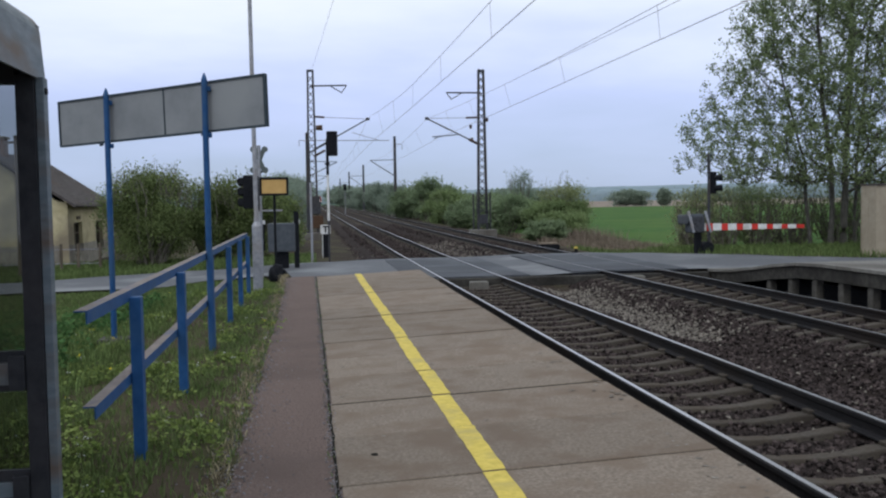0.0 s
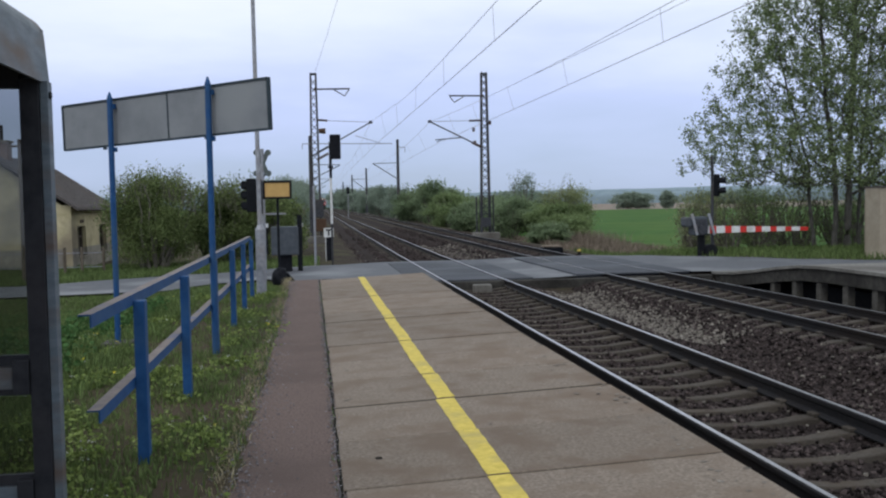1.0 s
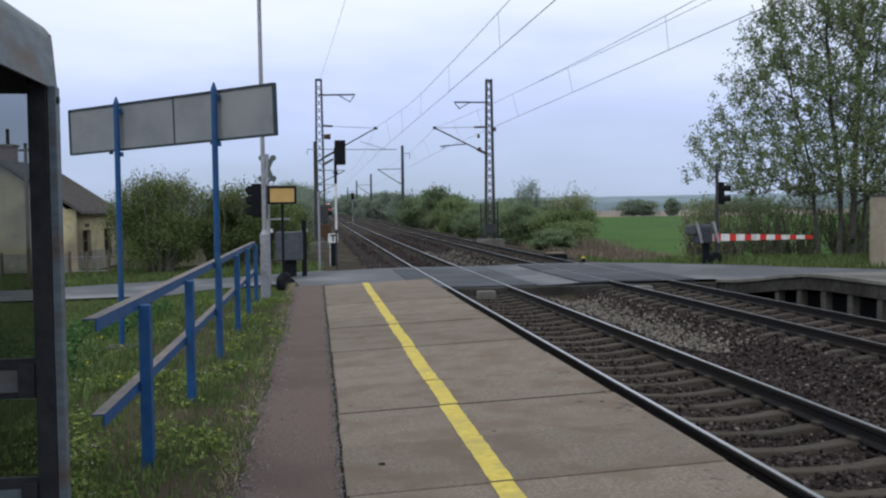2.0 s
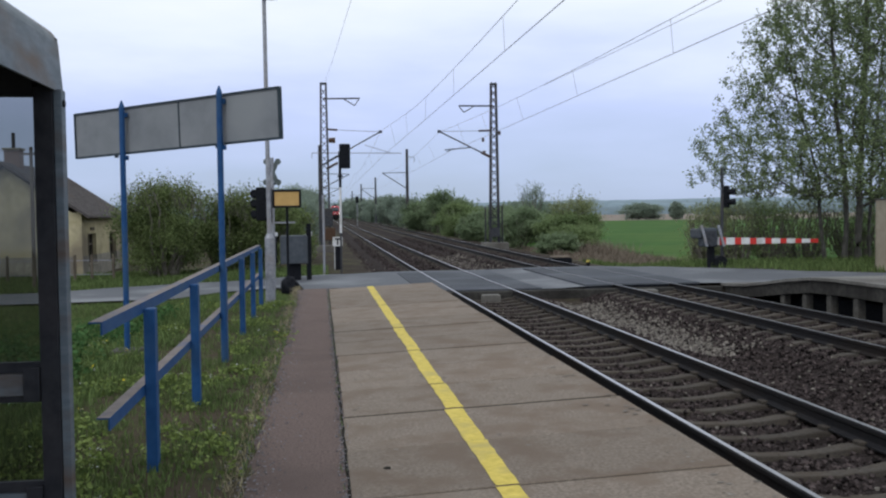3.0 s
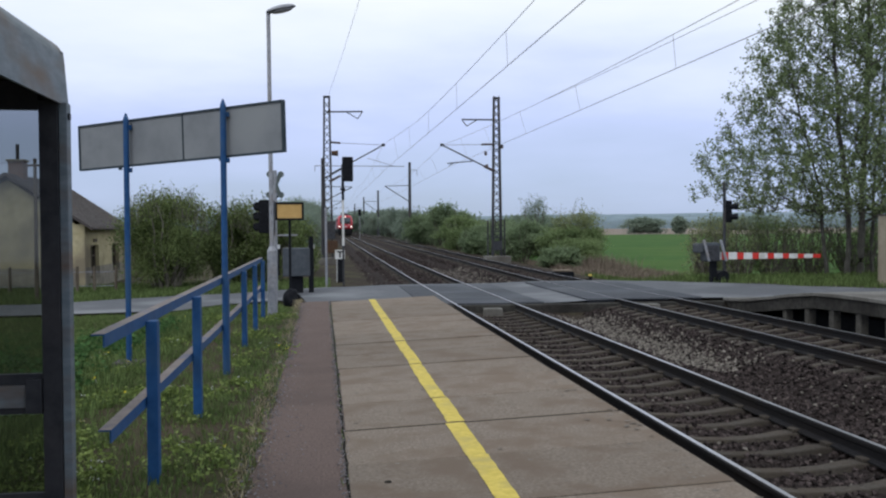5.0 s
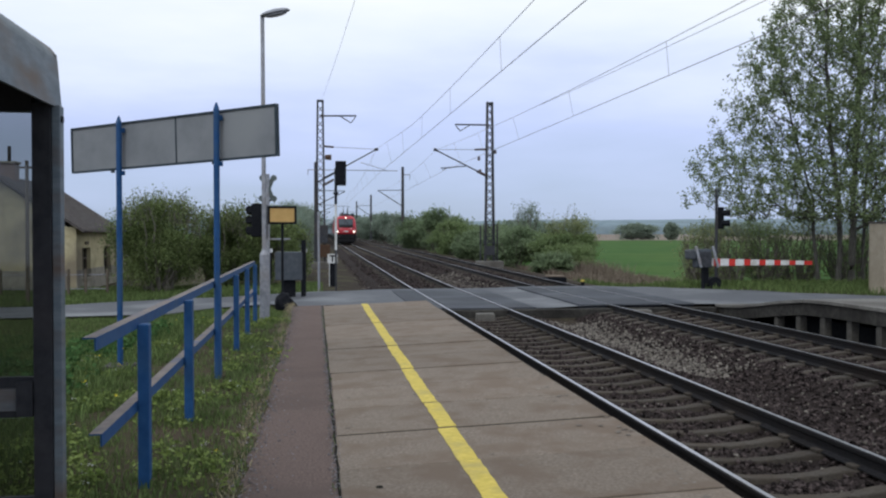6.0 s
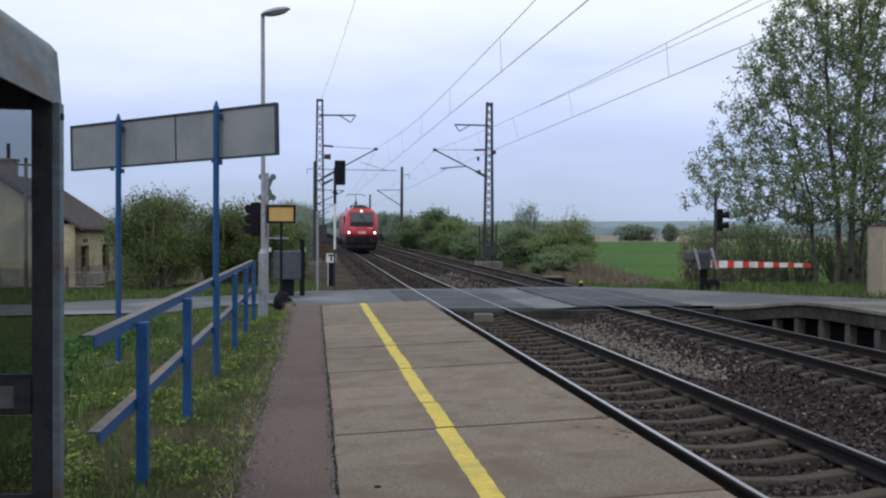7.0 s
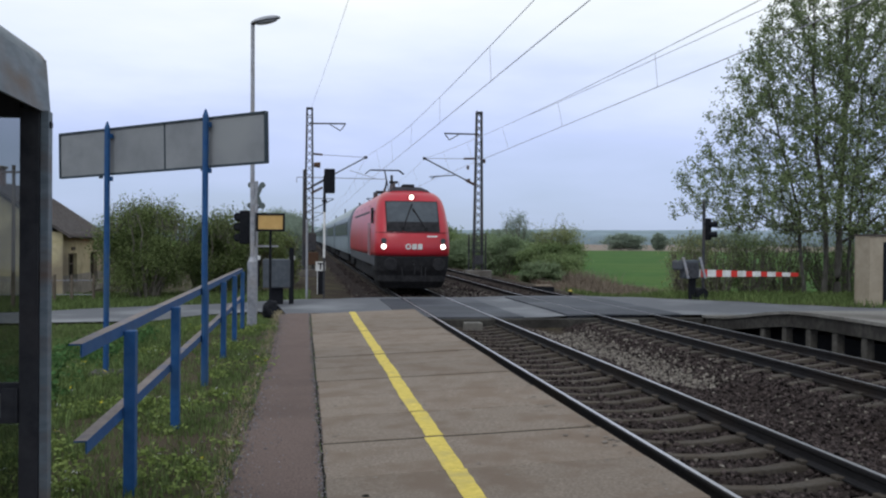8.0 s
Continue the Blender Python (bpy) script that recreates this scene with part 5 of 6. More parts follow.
    for x in (-2.8, -2.0, -1.1, 0.0, 0.28, 0.86, 1.6):
        part("post", tube((x, 0, -0.1), (x + 0.01, 0, 1.15), 0.055, 0.05, 8), M["wood"], fe)
    for z in (0.45, 0.95):
        part("wire", tube((-2.8, 0, z), (1.6, 0, z), 0.012, 0.012, 6), M["wire"], fe)
    up = thing("utility_pole", "wooden utility pole with a cross arm", "utility pole", at=(-9.16, 30.5, 0))
    part("pole", tube((0, 0, -0.9), (0, 0, 4.2), 0.07, 0.055, 10), M["wood"], up)
    part("cross_arm", bar((-0.34, 0, 3.98), (0.4, 0, 3.98), 0.07, 0.07), M["wood"], up)
    for x in (-0.34, 0.34):
        part("insulator", tube((x, 0, 4.0), (x, 0, 4.14), 0.035, 0.03, 8), M["insulator"], up)
    v, f = sweep([(-0.34 - 2.0 * i, 0, 4.1 - 0.02 * i * (8 - i)) for i in range(9)], 0.008)
    raw("line_wire", v, f, M["wire"], up)
    # pale shed across the tracks
    s = thing("shed", "cream boarded shed with a flat dark roof and stained foot", "shed", at=(16.86, 25.0, -0.02))
    part("panel", box(0.0, 0.44, 0.0, 0.05, 0, 2.2, 0.006), M["cream"], s)
    part("panel", box(0.442, 1.30, 0.0, 0.05, 2.02, 2.2, 0.006), M["cream"], s)
    part("panel", box(1.302, 2.40, 0.0, 0.05, 0, 2.2, 0.006), M["cream"], s)
    part("door", box(0.444, 1.298, 0.012, 0.045, 0.05, 2.016), M["black"], s, "dark door")
    for y0 in (0.052, 0.38):
        part("panel", box(0.0, 0.05, y0, y0 + 0.325, 0, 2.2, 0.006), M["cream"], s)
    part("back_panel", box(0.0, 2.40, 0.71, 0.76, 0, 2.2), M["cream"], s)
    part("panel", box(2.35, 2.40, 0.052, 0.708, 0, 2.2), M["cream"], s)
    part("roof", box(-0.03, 2.45, -0.05, 0.80, 2.202, 2.25, 0.012), M["roof"], s)


# ---------------------------------------------------------------- plants
def leaf_mesh(centres, size, rng, flat=0.0):
    """Small pointed leaves, each a bent pair of triangles, at the given centres."""
    n = len(centres)
    c = np.asarray(centres, float)
    a = rng.normal(size=(n, 3))
    a[:, 2] *= 1 - flat
    a /= np.linalg.norm(a, axis=1)[:, None]
    b = np.cross(a, rng.normal(size=(n, 3)))
    b /= np.linalg.norm(b, axis=1)[:, None] + 1e-9
    s = size * rng.uniform(0.6, 1.3, (n, 1))
    v = np.stack([c - a * s, c + b * s * 0.55, c + a * s, c - b * s * 0.55], 1).reshape(-1, 3)
    i = np.arange(n) * 4
    f = np.stack([i, i + 1, i + 2, i + 3], 1)
    return v.tolist(), f.tolist()


def branch(verts, faces, pts, r0, r1, n=6):
    base = len(verts)
    k = len(pts)
    for i, p in enumerate(pts):
        d = (pts[min(i + 1, k - 1)] - pts[max(i - 1, 0)]).normalized()
        q = d.to_track_quat("Z", "Y").to_matrix()
        r = r0 + (r1 - r0) * i / (k - 1)
        for j in range(n):
            verts.append(p + q @ Vector((r * math.cos(2 * math.pi * j / n), r * math.sin(2 * math.pi * j / n), 0)))
    for i in range(k - 1):
        for j in range(n):
            faces.append((base + i * n + j, base + i * n + (j + 1) % n, base + (i + 1) * n + (j + 1) % n, base + (i + 1) * n + j))


def grow(rng, start, way, length, bend, steps=7, up=0.0):
    pts, p, d = [Vector(start)], Vector(start), Vector(way).normalized()
    for _ in range(steps):
        d = (d + Vector(rng.normal(0, bend, 3)) + Vector((0, 0, up))).normalized()
        p = p + d * (length / steps)
        pts.append(p.copy())
    return pts


def crown_radius(z, leftward):
    """How far the joined crowns reach from their middle at a height; lower limbs reach further on the open side."""
    wide = lerp_table(((2.2, 3.6), (3.0, 6.3), (4.4, 6.0), (5.6, 5.1), (7.5, 4.7), (8.9, 3.8), (10.8, 2.7), (12.4, 1.3), (13.2, 0.1)), z)
    return wide * (1 - 0.16 * (1 - leftward) * smooth(6, 3, z))


STEMS = (
    (0.20, ((0.0, 0.0, -0.2), (0.05, 0.0, 2.0), (0.12, 0.0, 4.5), (0.35, 0.15, 7.5), (0.55, 0.3, 11.6))),
    (0.15, ((-0.55, -0.1, -0.2), (-0.50, 0.0, 2.2), (-0.62, 0.1, 4.2), (-0.95, 0.0, 7.0), (-1.10, -0.1, 11.8))),
    (0.11, ((-1.15, 0.3, -0.2), (-1.30, 0.2, 2.0), (-1.60, 0.1, 3.6), (-2.20, -0.1, 5.2), (-3.00, -0.3, 7.6))),
    (0.10, ((0.75, 0.4, -0.2), (0.85, 0.5, 3.2), (1.20, 0.6, 6.0), (1.70, 0.8, 9.4))),
    (0.14, ((2.60, 0.9, -0.2), (2.70, 1.0, 3.5), (3.00, 1.2, 6.5), (3.20, 1.4, 9.0))),
)


def axis_points(knots, step=0.25):
    pts = [Vector(p) for p in knots]
    out = []
    for i in range(len(pts) - 1):
        a, b, c, d = pts[max(0, i - 1)], pts[i], pts[i + 1], pts[min(len(pts) - 1, i + 2)]
        n = max(2, int((c - b).length / step))
        for k in range(n):
            t = k / n
            out.append(0.5 * (2 * b + (c - a) * t + (2 * a - 5 * b + 4 * c - d) * t * t + (3 * b - a - 3 * c + d) * t ** 3))
    return out + [pts[-1]]


def build_trees(cx, cy, count=4700, seed=41):
    """A group of stems that share one broad crown: each twig tip is joined to the nearest limb below it."""
    rng = np.random.default_rng(seed)
    axes = [axis_points(k) for _, k in STEMS]
    tips = [[] for _ in STEMS]
    made = 0
    while made < count:
        z = rng.uniform(2.3, 13.0)
        a = rng.uniform(0, 2 * math.pi)
        left = max(0.0, -math.cos(a))
        rr = crown_radius(z, left)
        if rng.random() > rr / 6.3:
            continue
        q = rng.random() ** 0.55
        p = Vector((math.cos(a) * rr * q, math.sin(a) * rr * q * 0.9, z))
        if noise.noise(p * 0.75 + Vector((3, 1, 7))) < -0.16 or noise.noise(p * 1.9) < -0.30:
            continue
        near = [min((p - w).length + (2.0 if w.z > p.z else 0.0) for w in ax[::3]) for ax in axes]
        tips[near.index(min(near))].append(p)
        made += 1
    for (girth, _), axis, goal in zip(STEMS, axes, tips):
        bx, by = axis[0].x, axis[0].y
        t = thing("tree", "slender tall tree with grey bark and sparse young leaves", "tree", "trees beside the crossing", at=(cx + bx, cy + by, ground_z(cx + bx, cy + by)))
        base = Vector((bx, by, 0))
        pos = np.zeros((len(axis) + len(goal) * 30, 3))
        parent, load, runs = [-1], [0], []
        for i, p in enumerate(axis):
            pos[i] = p + Vector((noise.noise(p * 0.8), noise.noise(p * 0.8 + Vector((5, 0, 0))), 0)) * 0.10
            if i:
                parent.append(i - 1)
                load.append(0)
        n = len(axis)
        runs.append(list(range(n)))
        goal.sort(key=lambda p: min((p - w).length for w in axis[::3]))
        for p in goal:
            d = pos[:n] - np.array(p)
            flat = np.hypot(d[:, 0], d[:, 1])
            cost = np.sqrt((d ** 2).sum(1)) + 1.6 * np.maximum(0, d[:, 2] + 0.55 * flat) + (pos[:n, 2] < 1.6) * 5
            j = int(np.argmin(cost))
            a, b = Vector(pos[j]), Vector(p)
            k = min(28, max(2, int((b - a).length / 0.22)))
            sag_ = Vector((0, 0, -0.10 * (b - a).length)) + Vector(rng.normal(0, 0.06, 3)) * (b - a).length
            run = [j]
            for i in range(1, k + 1):
                u = i / k
                q = a.lerp(b, u) + sag_ * (4 * u * (1 - u)) + Vector(rng.normal(0, 0.018, 3)) * (i < k)
                pos[n] = q
                parent.append(run[-1])
                load.append(0)
                run.append(n)
                n += 1
            load[run[-1]] = 1
            runs.append(run)
        for i in range(n - 1, 0, -1):
            load[parent[i]] += load[i]
        top = max(load)
        radius = [max(0.005, girth * 0.62 * (q / top) ** 0.45) for q in load]
        sets = {"trunk": ([], []), "branchwork": ([], [])}
        for run in runs:
            thick = run is runs[0]
            v, f = sets["trunk" if thick else "branchwork"]
            sides = 9 if thick else 6 if radius[run[-1 if len(run) < 2 else 1]] > 0.02 else 4
            b0 = len(v)
            pts = [Vector(pos[i]) - base for i in run]
            for i, p in enumerate(pts):
                way = (pts[min(i + 1, len(pts) - 1)] - pts[max(i - 1, 0)]).normalized()
                m = way.to_track_quat("Z", "Y").to_matrix()
                r = radius[run[i]] if thick or i else radius[run[1]]
                if thick:
                    r *= 1 + 0.5 * smooth(0.6, -0.2, p.z)
                for q in range(sides):
                    v.append(p + m @ Vector((r * math.cos(2 * math.pi * q / sides), r * math.sin(2 * math.pi * q / sides), 0)))
            for i in range(len(pts) - 1):
                for q in range(sides):
                    f.append((b0 + i * sides + q, b0 + i * sides + (q + 1) % sides, b0 + (i + 1) * sides + (q + 1) % sides, b0 + (i + 1) * sides + q))
        raw("trunk", *sets["trunk"], M["bark"], t, "grey trunk", True)
        raw("branchwork", *sets["branchwork"], M["bark"], t)
        centres = []
        for run in runs[1:]:
            ends = run[-1:] + run[-3:-2]
            for i in ends:
                for _ in range(12 if i == run[-1] else 7):
                    centres.append(Vector(pos[i]) - base + Vector(rng.normal(0, 0.085, 3)))
        v, f = leaf_mesh(centres, 0.053, rng)
        tagged(raw("crown", v, f, M["leaf"], t), kind="stuff")


def build_bush(name, label, x, y, z, w, d, h, seed, count, size, mat_="leaf_bush", stems=10, spikes=0, category="bush", clump=0.28, low=0.05):
    """A shrub: stems, and leaves in many uneven clumps."""
    rng = np.random.default_rng(seed)
    t = thing(name, label, category, "shrubs along the line", at=(x, y, z))
    sv, sf, centres = [], [], []
    for i in range(stems):
        a = rng.uniform(0, 2 * math.pi)
        rr = rng.random() ** 0.5
        tip = Vector((math.cos(a) * w * 0.42 * rr, math.sin(a) * d * 0.42 * rr, h * rng.uniform(0.6, 0.92)))
        p0 = Vector((tip.x * 0.25, tip.y * 0.25, -0.3))
        pts = [p0.lerp(tip, k / 5) + Vector(rng.normal(0, 0.02 * h, 3)) * (k > 0) for k in range(6)]
        branch(sv, sf, pts, 0.018 * h, 0.005 * h, 5)
    n_cl = 46
    cl = []
    while len(cl) < n_cl:
        p = rng.uniform(-1, 1, 3)
        q = np.linalg.norm(p * (1, 1, 0.92))
        if 0.35 < q < 1.0 and p[2] > -0.85:
            bulge = 1 + 0.18 * noise.noise(Vector(p) * 2.2 + Vector((seed, 0, 0)))
            cl.append((p[0] * w / 2 * bulge * 0.86, p[1] * d / 2 * bulge * 0.86, (p[2] * 0.5 + 0.5) * h * 0.93 * bulge + low * h))
    cl = np.array(cl)
    pick = rng.integers(0, n_cl, count)
    spread = rng.normal(0, clump, (count, 3)) * np.array([w / 2, d / 2, h / 2.4]) * 0.62
    c = cl[pick] + spread
    c[:, 2] = np.maximum(c[:, 2], 0.02)
    centres = c.tolist()
    for i in range(spikes):
        a = rng.uniform(-1, 1)
        p = Vector((a * w * 0.42, rng.uniform(-1, 1) * d * 0.3, h * 0.8 * (1 - 0.25 * a * a)))
        pts = grow(rng, p, (rng.normal(0, 0.25), 0, 1), h * rng.uniform(0.22, 0.42), 0.12, 6)
        branch(sv, sf, pts, 0.012, 0.004, 4)
        for q in pts[1:]:
            for _ in range(3):
                centres.append(tuple(q + Vector(rng.normal(0, 0.07, 3))))
    raw("stemwork", sv, sf, M["twig"], t)
    v, f = leaf_mesh(centres, size, rng)
    tagged(raw("foliage", v, f, M[mat_], t), kind="stuff")


def build_plants():
    build_trees(19.27, 30.5)
    under = "olive green undergrowth below the trees"
    for i, (x, y, w, h) in enumerate(((15.6, 32.6, 2.6, 2.2), (17.2, 32.8, 2.6, 2.3), (18.8, 33.4, 3.0, 2.5), (20.8, 33.2, 3.2, 2.6), (14.8, 33.6, 2.0, 2.3), (22.6, 33.8, 3.2, 2.6))):
        build_bush("shrub", under, x, y, ground_z(x, y), w, 2.0, h, 80 + i, 2300, 0.050, "leaf_fresh" if i % 2 else "leaf_willow", 46, 20)
    # left side
    big = "large rounded green bush behind the road"
    build_bush("bush", big, -5.75, 34.6, ground_z(-5.75, 34.6), 3.5, 3.0, 3.35, 101, 36000, 0.044, "leaf_bush", 26, 120)
    build_bush("bush", big, -3.75, 36.2, ground_z(-3.75, 36.2), 2.8, 2.6, 2.85, 102, 24000, 0.046, "leaf_bush", 20, 80)
    build_bush("bush", "dense green bush beside the crossing", -2.15, 36.5, ground_z(-2.15, 36.5), 2.8, 2.6, 3.1, 103, 24000, 0.045, "leaf_bush", 18, 44)
    build_bush("bush", "dense green bush beside the crossing", -1.35, 42.5, ground_z(-1.35, 42.5), 2.6, 2.6, 2.7, 104, 10000, 0.070, "leaf_bush", 12, 6)
    build_bush("bush", "distant bush beside the line", -1.6, 62.0, ground_z(-1.6, 62), 3.4, 6.0, 3.3, 105, 12000, 0.075, "leaf_hazed", 10, 0)
    build_bush("bush", "distant bush beside the line", -2.6, 95.0, ground_z(-2.6, 95), 5.0, 12.0, 4.6, 106, 12000, 0.10, "leaf_hazed", 10, 0)
    build_bush("bush", "distant bush beside the line", -3.0, 150.0, ground_z(-3, 150), 8.0, 24.0, 6.0, 107, 12000, 0.15, "leaf_hazed", 10, 0)
    build_bush("bush", "distant bush beside the line", -6.0, 240.0, ground_z(-6, 240), 16.0, 30.0, 8.0, 108, 10000, 0.25, "leaf_hazed", 10, 0)
    # hedgerow right of the second track
    hedge = "green shrub in the hedgerow beside the line"
    rows = ((13.6, 62, 4.6, 3.0, 0), (16.2, 58, 4.0, 2.8, 0), (14.9, 72, 5.0, 3.3, 0), (12.9, 82, 5.0, 3.9, 0), (12.6, 92, 4.4, 5.4, 0), (14.6, 96, 4.6, 4.6, 0), (11.8, 104, 4.6, 4.3, 0),
            (13.6, 112, 5.0, 4.8, 0), (12.6, 126, 5.5, 5.4, 0), (11.9, 146, 6.0, 5.8, 0), (12.0, 170, 7.0, 6.3, 0), (13.0, 200, 9.0, 6.8, 0), (11.4, 235, 9.0, 6.5, 0),
            (17.2, 66, 4.0, 2.4, 0), (12.3, 70, 3.0, 2.3, 0), (15.4, 54, 3.0, 1.9, 0), (13.2, 50, 2.2, 1.3, 0), (16.0, 86, 6.0, 3.6, 0), (14.4, 132, 9.0, 4.6, 0), (18.9, 76, 5.0, 2.9, 0), (11.6, 300, 12.0, 8.0, 0), (17.5, 90, 5, 3.6, 0))
    for i, (x, y, w, h, _) in enumerate(rows):
        build_bush("shrub", hedge, x, y, ground_z(x, y), w * 1.1, w, h * (0.80 if y > 75 else 0.9), 200 + i, 12000, 0.045 + 0.0007 * y, "leaf_fresh" if y < 84 and i % 2 else "leaf_far" if y < 115 else "leaf_hazed", 16, 8, clump=0.24)
    build_bush("willow", "pale green willow shrub above dry reeds", 17.0, 59, ground_z(17.0, 59), 3.6, 3.0, 3.9, 301, 12000, 0.055, "leaf_willow", 14, 10)
    build_bush("bare_tree", "thin young tree behind the hedgerow", 24.6, 104, ground_z(24.6, 104), 3.8, 4.0, 5.4, 302, 4200, 0.085, "leaf_hazed", 30, 26, "tree")
    build_bush("far_bush", "dark rounded bush at the field's edge", 106, 290, ground_z(106, 290), 15, 12, 5.2, 303, 12000, 0.3, "leaf_hazed", 6, 0)
    build_bush("far_bush", "small dark tree at the field's edge", 120.5, 295, ground_z(120.5, 295), 5.6, 5, 5.6, 304, 5000, 0.36, "leaf_hazed", 5, 0, "tree")
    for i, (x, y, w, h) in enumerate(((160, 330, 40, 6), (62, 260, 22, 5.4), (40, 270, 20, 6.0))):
        build_bush("far_bush", "distant line of bushes behind the field", x, y, ground_z(x, y), w, 14, h, 310 + i, 7000, 0.5, "leaf_hazed", 6, 0)
    # reeds and dry grass
    rng = np.random.default_rng(9)

    def blades(name, label, mat_, count, where, hmin, hmax, width, lean=0.35):
        vv, ff = [], []
        for _ in range(count):
            x, y, z = where()
            a = rng.uniform(0, 6.283)
            h = rng.uniform(hmin, hmax)
            dx, dy = math.cos(a) * width, math.sin(a) * width
            lx, ly = rng.normal(0, lean, 2) * h
            b = len(vv)
            vv += [(x - dx, y - dy, z - 0.02), (x + dx, y + dy, z - 0.02), (x + lx * 0.4 + dx * 0.7, y + ly * 0.4 + dy * 0.7, z + h * 0.6), (x + lx * 0.4 - dx * 0.7, y + ly * 0.4 - dy * 0.7, z + h * 0.6), (x + lx, y + ly, z + h)]
            ff += [(b, b + 1, b + 2, b + 3), (b + 3, b + 2, b + 4)]
        return tagged(raw(name, vv, ff, M[mat_]), label, "grass" if "reed" not in name else "reeds", kind="stuff")

    def spot(x0, x1, y0, y1, power=1.0):
        x = rng.uniform(x0, x1)
        y = y0 + (y1 - y0) * rng.random() ** power
        return x, y, ground_z(x, y)

    def off_road(x0, x1, y0, y1):
        while True:
            x, y, z = spot(x0, x1, y0, y1)
            if not road_near(x) - 0.3 < y < road_far(x) + 0.25:
                return x, y, z

    def verge():
        while True:
            x, y, z = spot(-5.5, -0.46, 4.0, 21.5, 1.3)
            if x > -0.7 and rng.random() < 0.5:
                continue
            bare = noise.noise(Vector((x * 1.1, y * 1.1, 7)))
            if bare < -0.1 and x > -2.0 and rng.random() < 0.7:
                continue
            return x, y, z

    blades("grass", "short uneven grass on the verge below the railing", "grass", 85000, verge, 0.02, 0.085, 0.005)
    blades("long_grass", "longer green grass on the bank", "grass", 30000, lambda: off_road(-8, -1.9, 5, 20.0), 0.06, 0.18, 0.007)
    blades("roadside_grass", "low grass on the bank beside the road", "grass", 26000, lambda: off_road(-9, -0.6, 18.5, 26.2), 0.03, 0.12, 0.008)
    blades("far_grass", "grass strip between road and houses", "grass", 24000, lambda: off_road(-14, 0.2, 29.0, 37), 0.08, 0.24, 0.014)
    blades("field_grass", "rough grass at the edge of the field", "grass", 26000, lambda: off_road(11.6, 26, 24.0, 40), 0.08, 0.28, 0.016)
    blades("reeds", "dry brown reeds below the willow", "reed", 9000, lambda: spot(12.6, 18.0, 37, 56), 0.12, 0.45, 0.016, 0.4)
    blades("tall_reeds", "taller dry reeds around the willow", "reed", 1500, lambda: (15.8 + rng.normal(0, 1.0), 52 + rng.normal(0, 2.0), -0.69), 0.3, 1.1, 0.016, 0.3)
    blades("crack_weeds", "thin weeds in the joint beside the slabs", "grass", 260, lambda: (KERB_X - 0.02 + rng.normal(0, 0.014), rng.uniform(3.5, 18), PLATFORM_Z - 0.01), 0.01, 0.05, 0.004)
    blades("straw", "dry straw along the edge of the footway", "straw", 2600, lambda: (lambda x, y: (x, y, max(ground_z(x, y), PLATFORM_Z - 0.02)))(PATH_X - 0.02 + rng.normal(0, 0.045), 3.8 + 16 * rng.random() ** 1.3), 0.01, 0.05, 0.004, 0.9)

    def grit(name, label, count, where):
        gv, gf = [], []
        for _ in range(count):
            x, y, zz = where()
            r = rng.uniform(0.004, 0.012)
            b = len(gv)
            gv += [(x - r, y, zz), (x + r, y + r * 0.3, zz), (x, y - r, zz + r * 0.5), (x + r * 0.2, y + r, zz), (x, y, zz + r * 1.2)]
            gf += [(b, b + 2, b + 4), (b + 2, b + 1, b + 4), (b + 1, b + 3, b + 4), (b + 3, b, b + 4)]
        tagged(raw(name, gv, gf, M["grit"]), label, "grit", kind="stuff")

    def edge_spot():
        x, y = PATH_X + 0.10 + rng.normal(0, 0.12), 3.4 + 15.5 * rng.random() ** 1.6
        return x, y, PLATFORM_Z - 0.01 if x > PATH_X else ground_z(x, y)

    grit("edge_grit", "loose grey grit along the edge of the footway", 3400, edge_spot)
    grit("joint_grit", "loose grey grit in the joint beside the slabs", 1800, lambda: (KERB_X - 0.02 + rng.normal(0, 0.022), 3.4 + 15.5 * rng.random() ** 1.4, PLATFORM_Z - 0.004))
    # low weeds in patches near the railing, dark weeds on the bank, small flowers
    centres, yellow, pale = [], [], []
    made = 0
    while made < 2600:
        x, y, z = verge()
        x = max(x, -3.0)
        lush = noise.noise(Vector((x * 1.7, y * 1.0, 31))) + 0.35 * smooth(9, 5, y) * smooth(-0.5, -1.0, x)
        if lush < 0.08:
            continue
        made += 1
        zz = ground_z(x, y)
        for _ in range(int(rng.integers(10, 26))):
            centres.append((x + rng.normal(0, 0.055), y + rng.normal(0, 0.055), zz + rng.uniform(0.0, 0.035 + 0.10 * min(0.6, lush))))
        k = rng.random()
        if k < 0.02:
            yellow.append((x, y, zz + 0.10))
        elif k < 0.11:
            pale.append((x, y, zz + 0.08))
    v, f = leaf_mesh(centres, 0.021, rng, 0.5)
    tagged(raw("weeds", v, f, M["weed"]), "bright yellow-green weeds in patches on the verge", "weeds", kind="stuff")
    for name, label, spots, m, size in (("dandelions", "small yellow dandelion heads in the verge", yellow, "flower", 0.009), ("daisies", "tiny white flowers in the verge", pale, "white", 0.006)):
        hv = [(x + rng.normal(0, 0.014), y + rng.normal(0, 0.014), z + rng.normal(0, 0.006)) for x, y, z in spots for _ in range(6)]
        v, f = leaf_mesh(hv, size, rng)
        tagged(raw(name, v, f, M[m]), label, "flowers", kind="stuff")
    centres = []
    for _ in range(3000):
        x, y, z = off_road(-7.5, -2.3, 8, 21)
        if noise.noise(Vector((x * 0.6, y * 0.4, 11))) < -0.12:
            continue
        if abs(x + 2.2) < 0.45 and abs(y - 10.6) < 0.6:
            continue
        h = rng.uniform(0.08, 0.26) * (1 - 0.7 * smooth(14, 20, y))
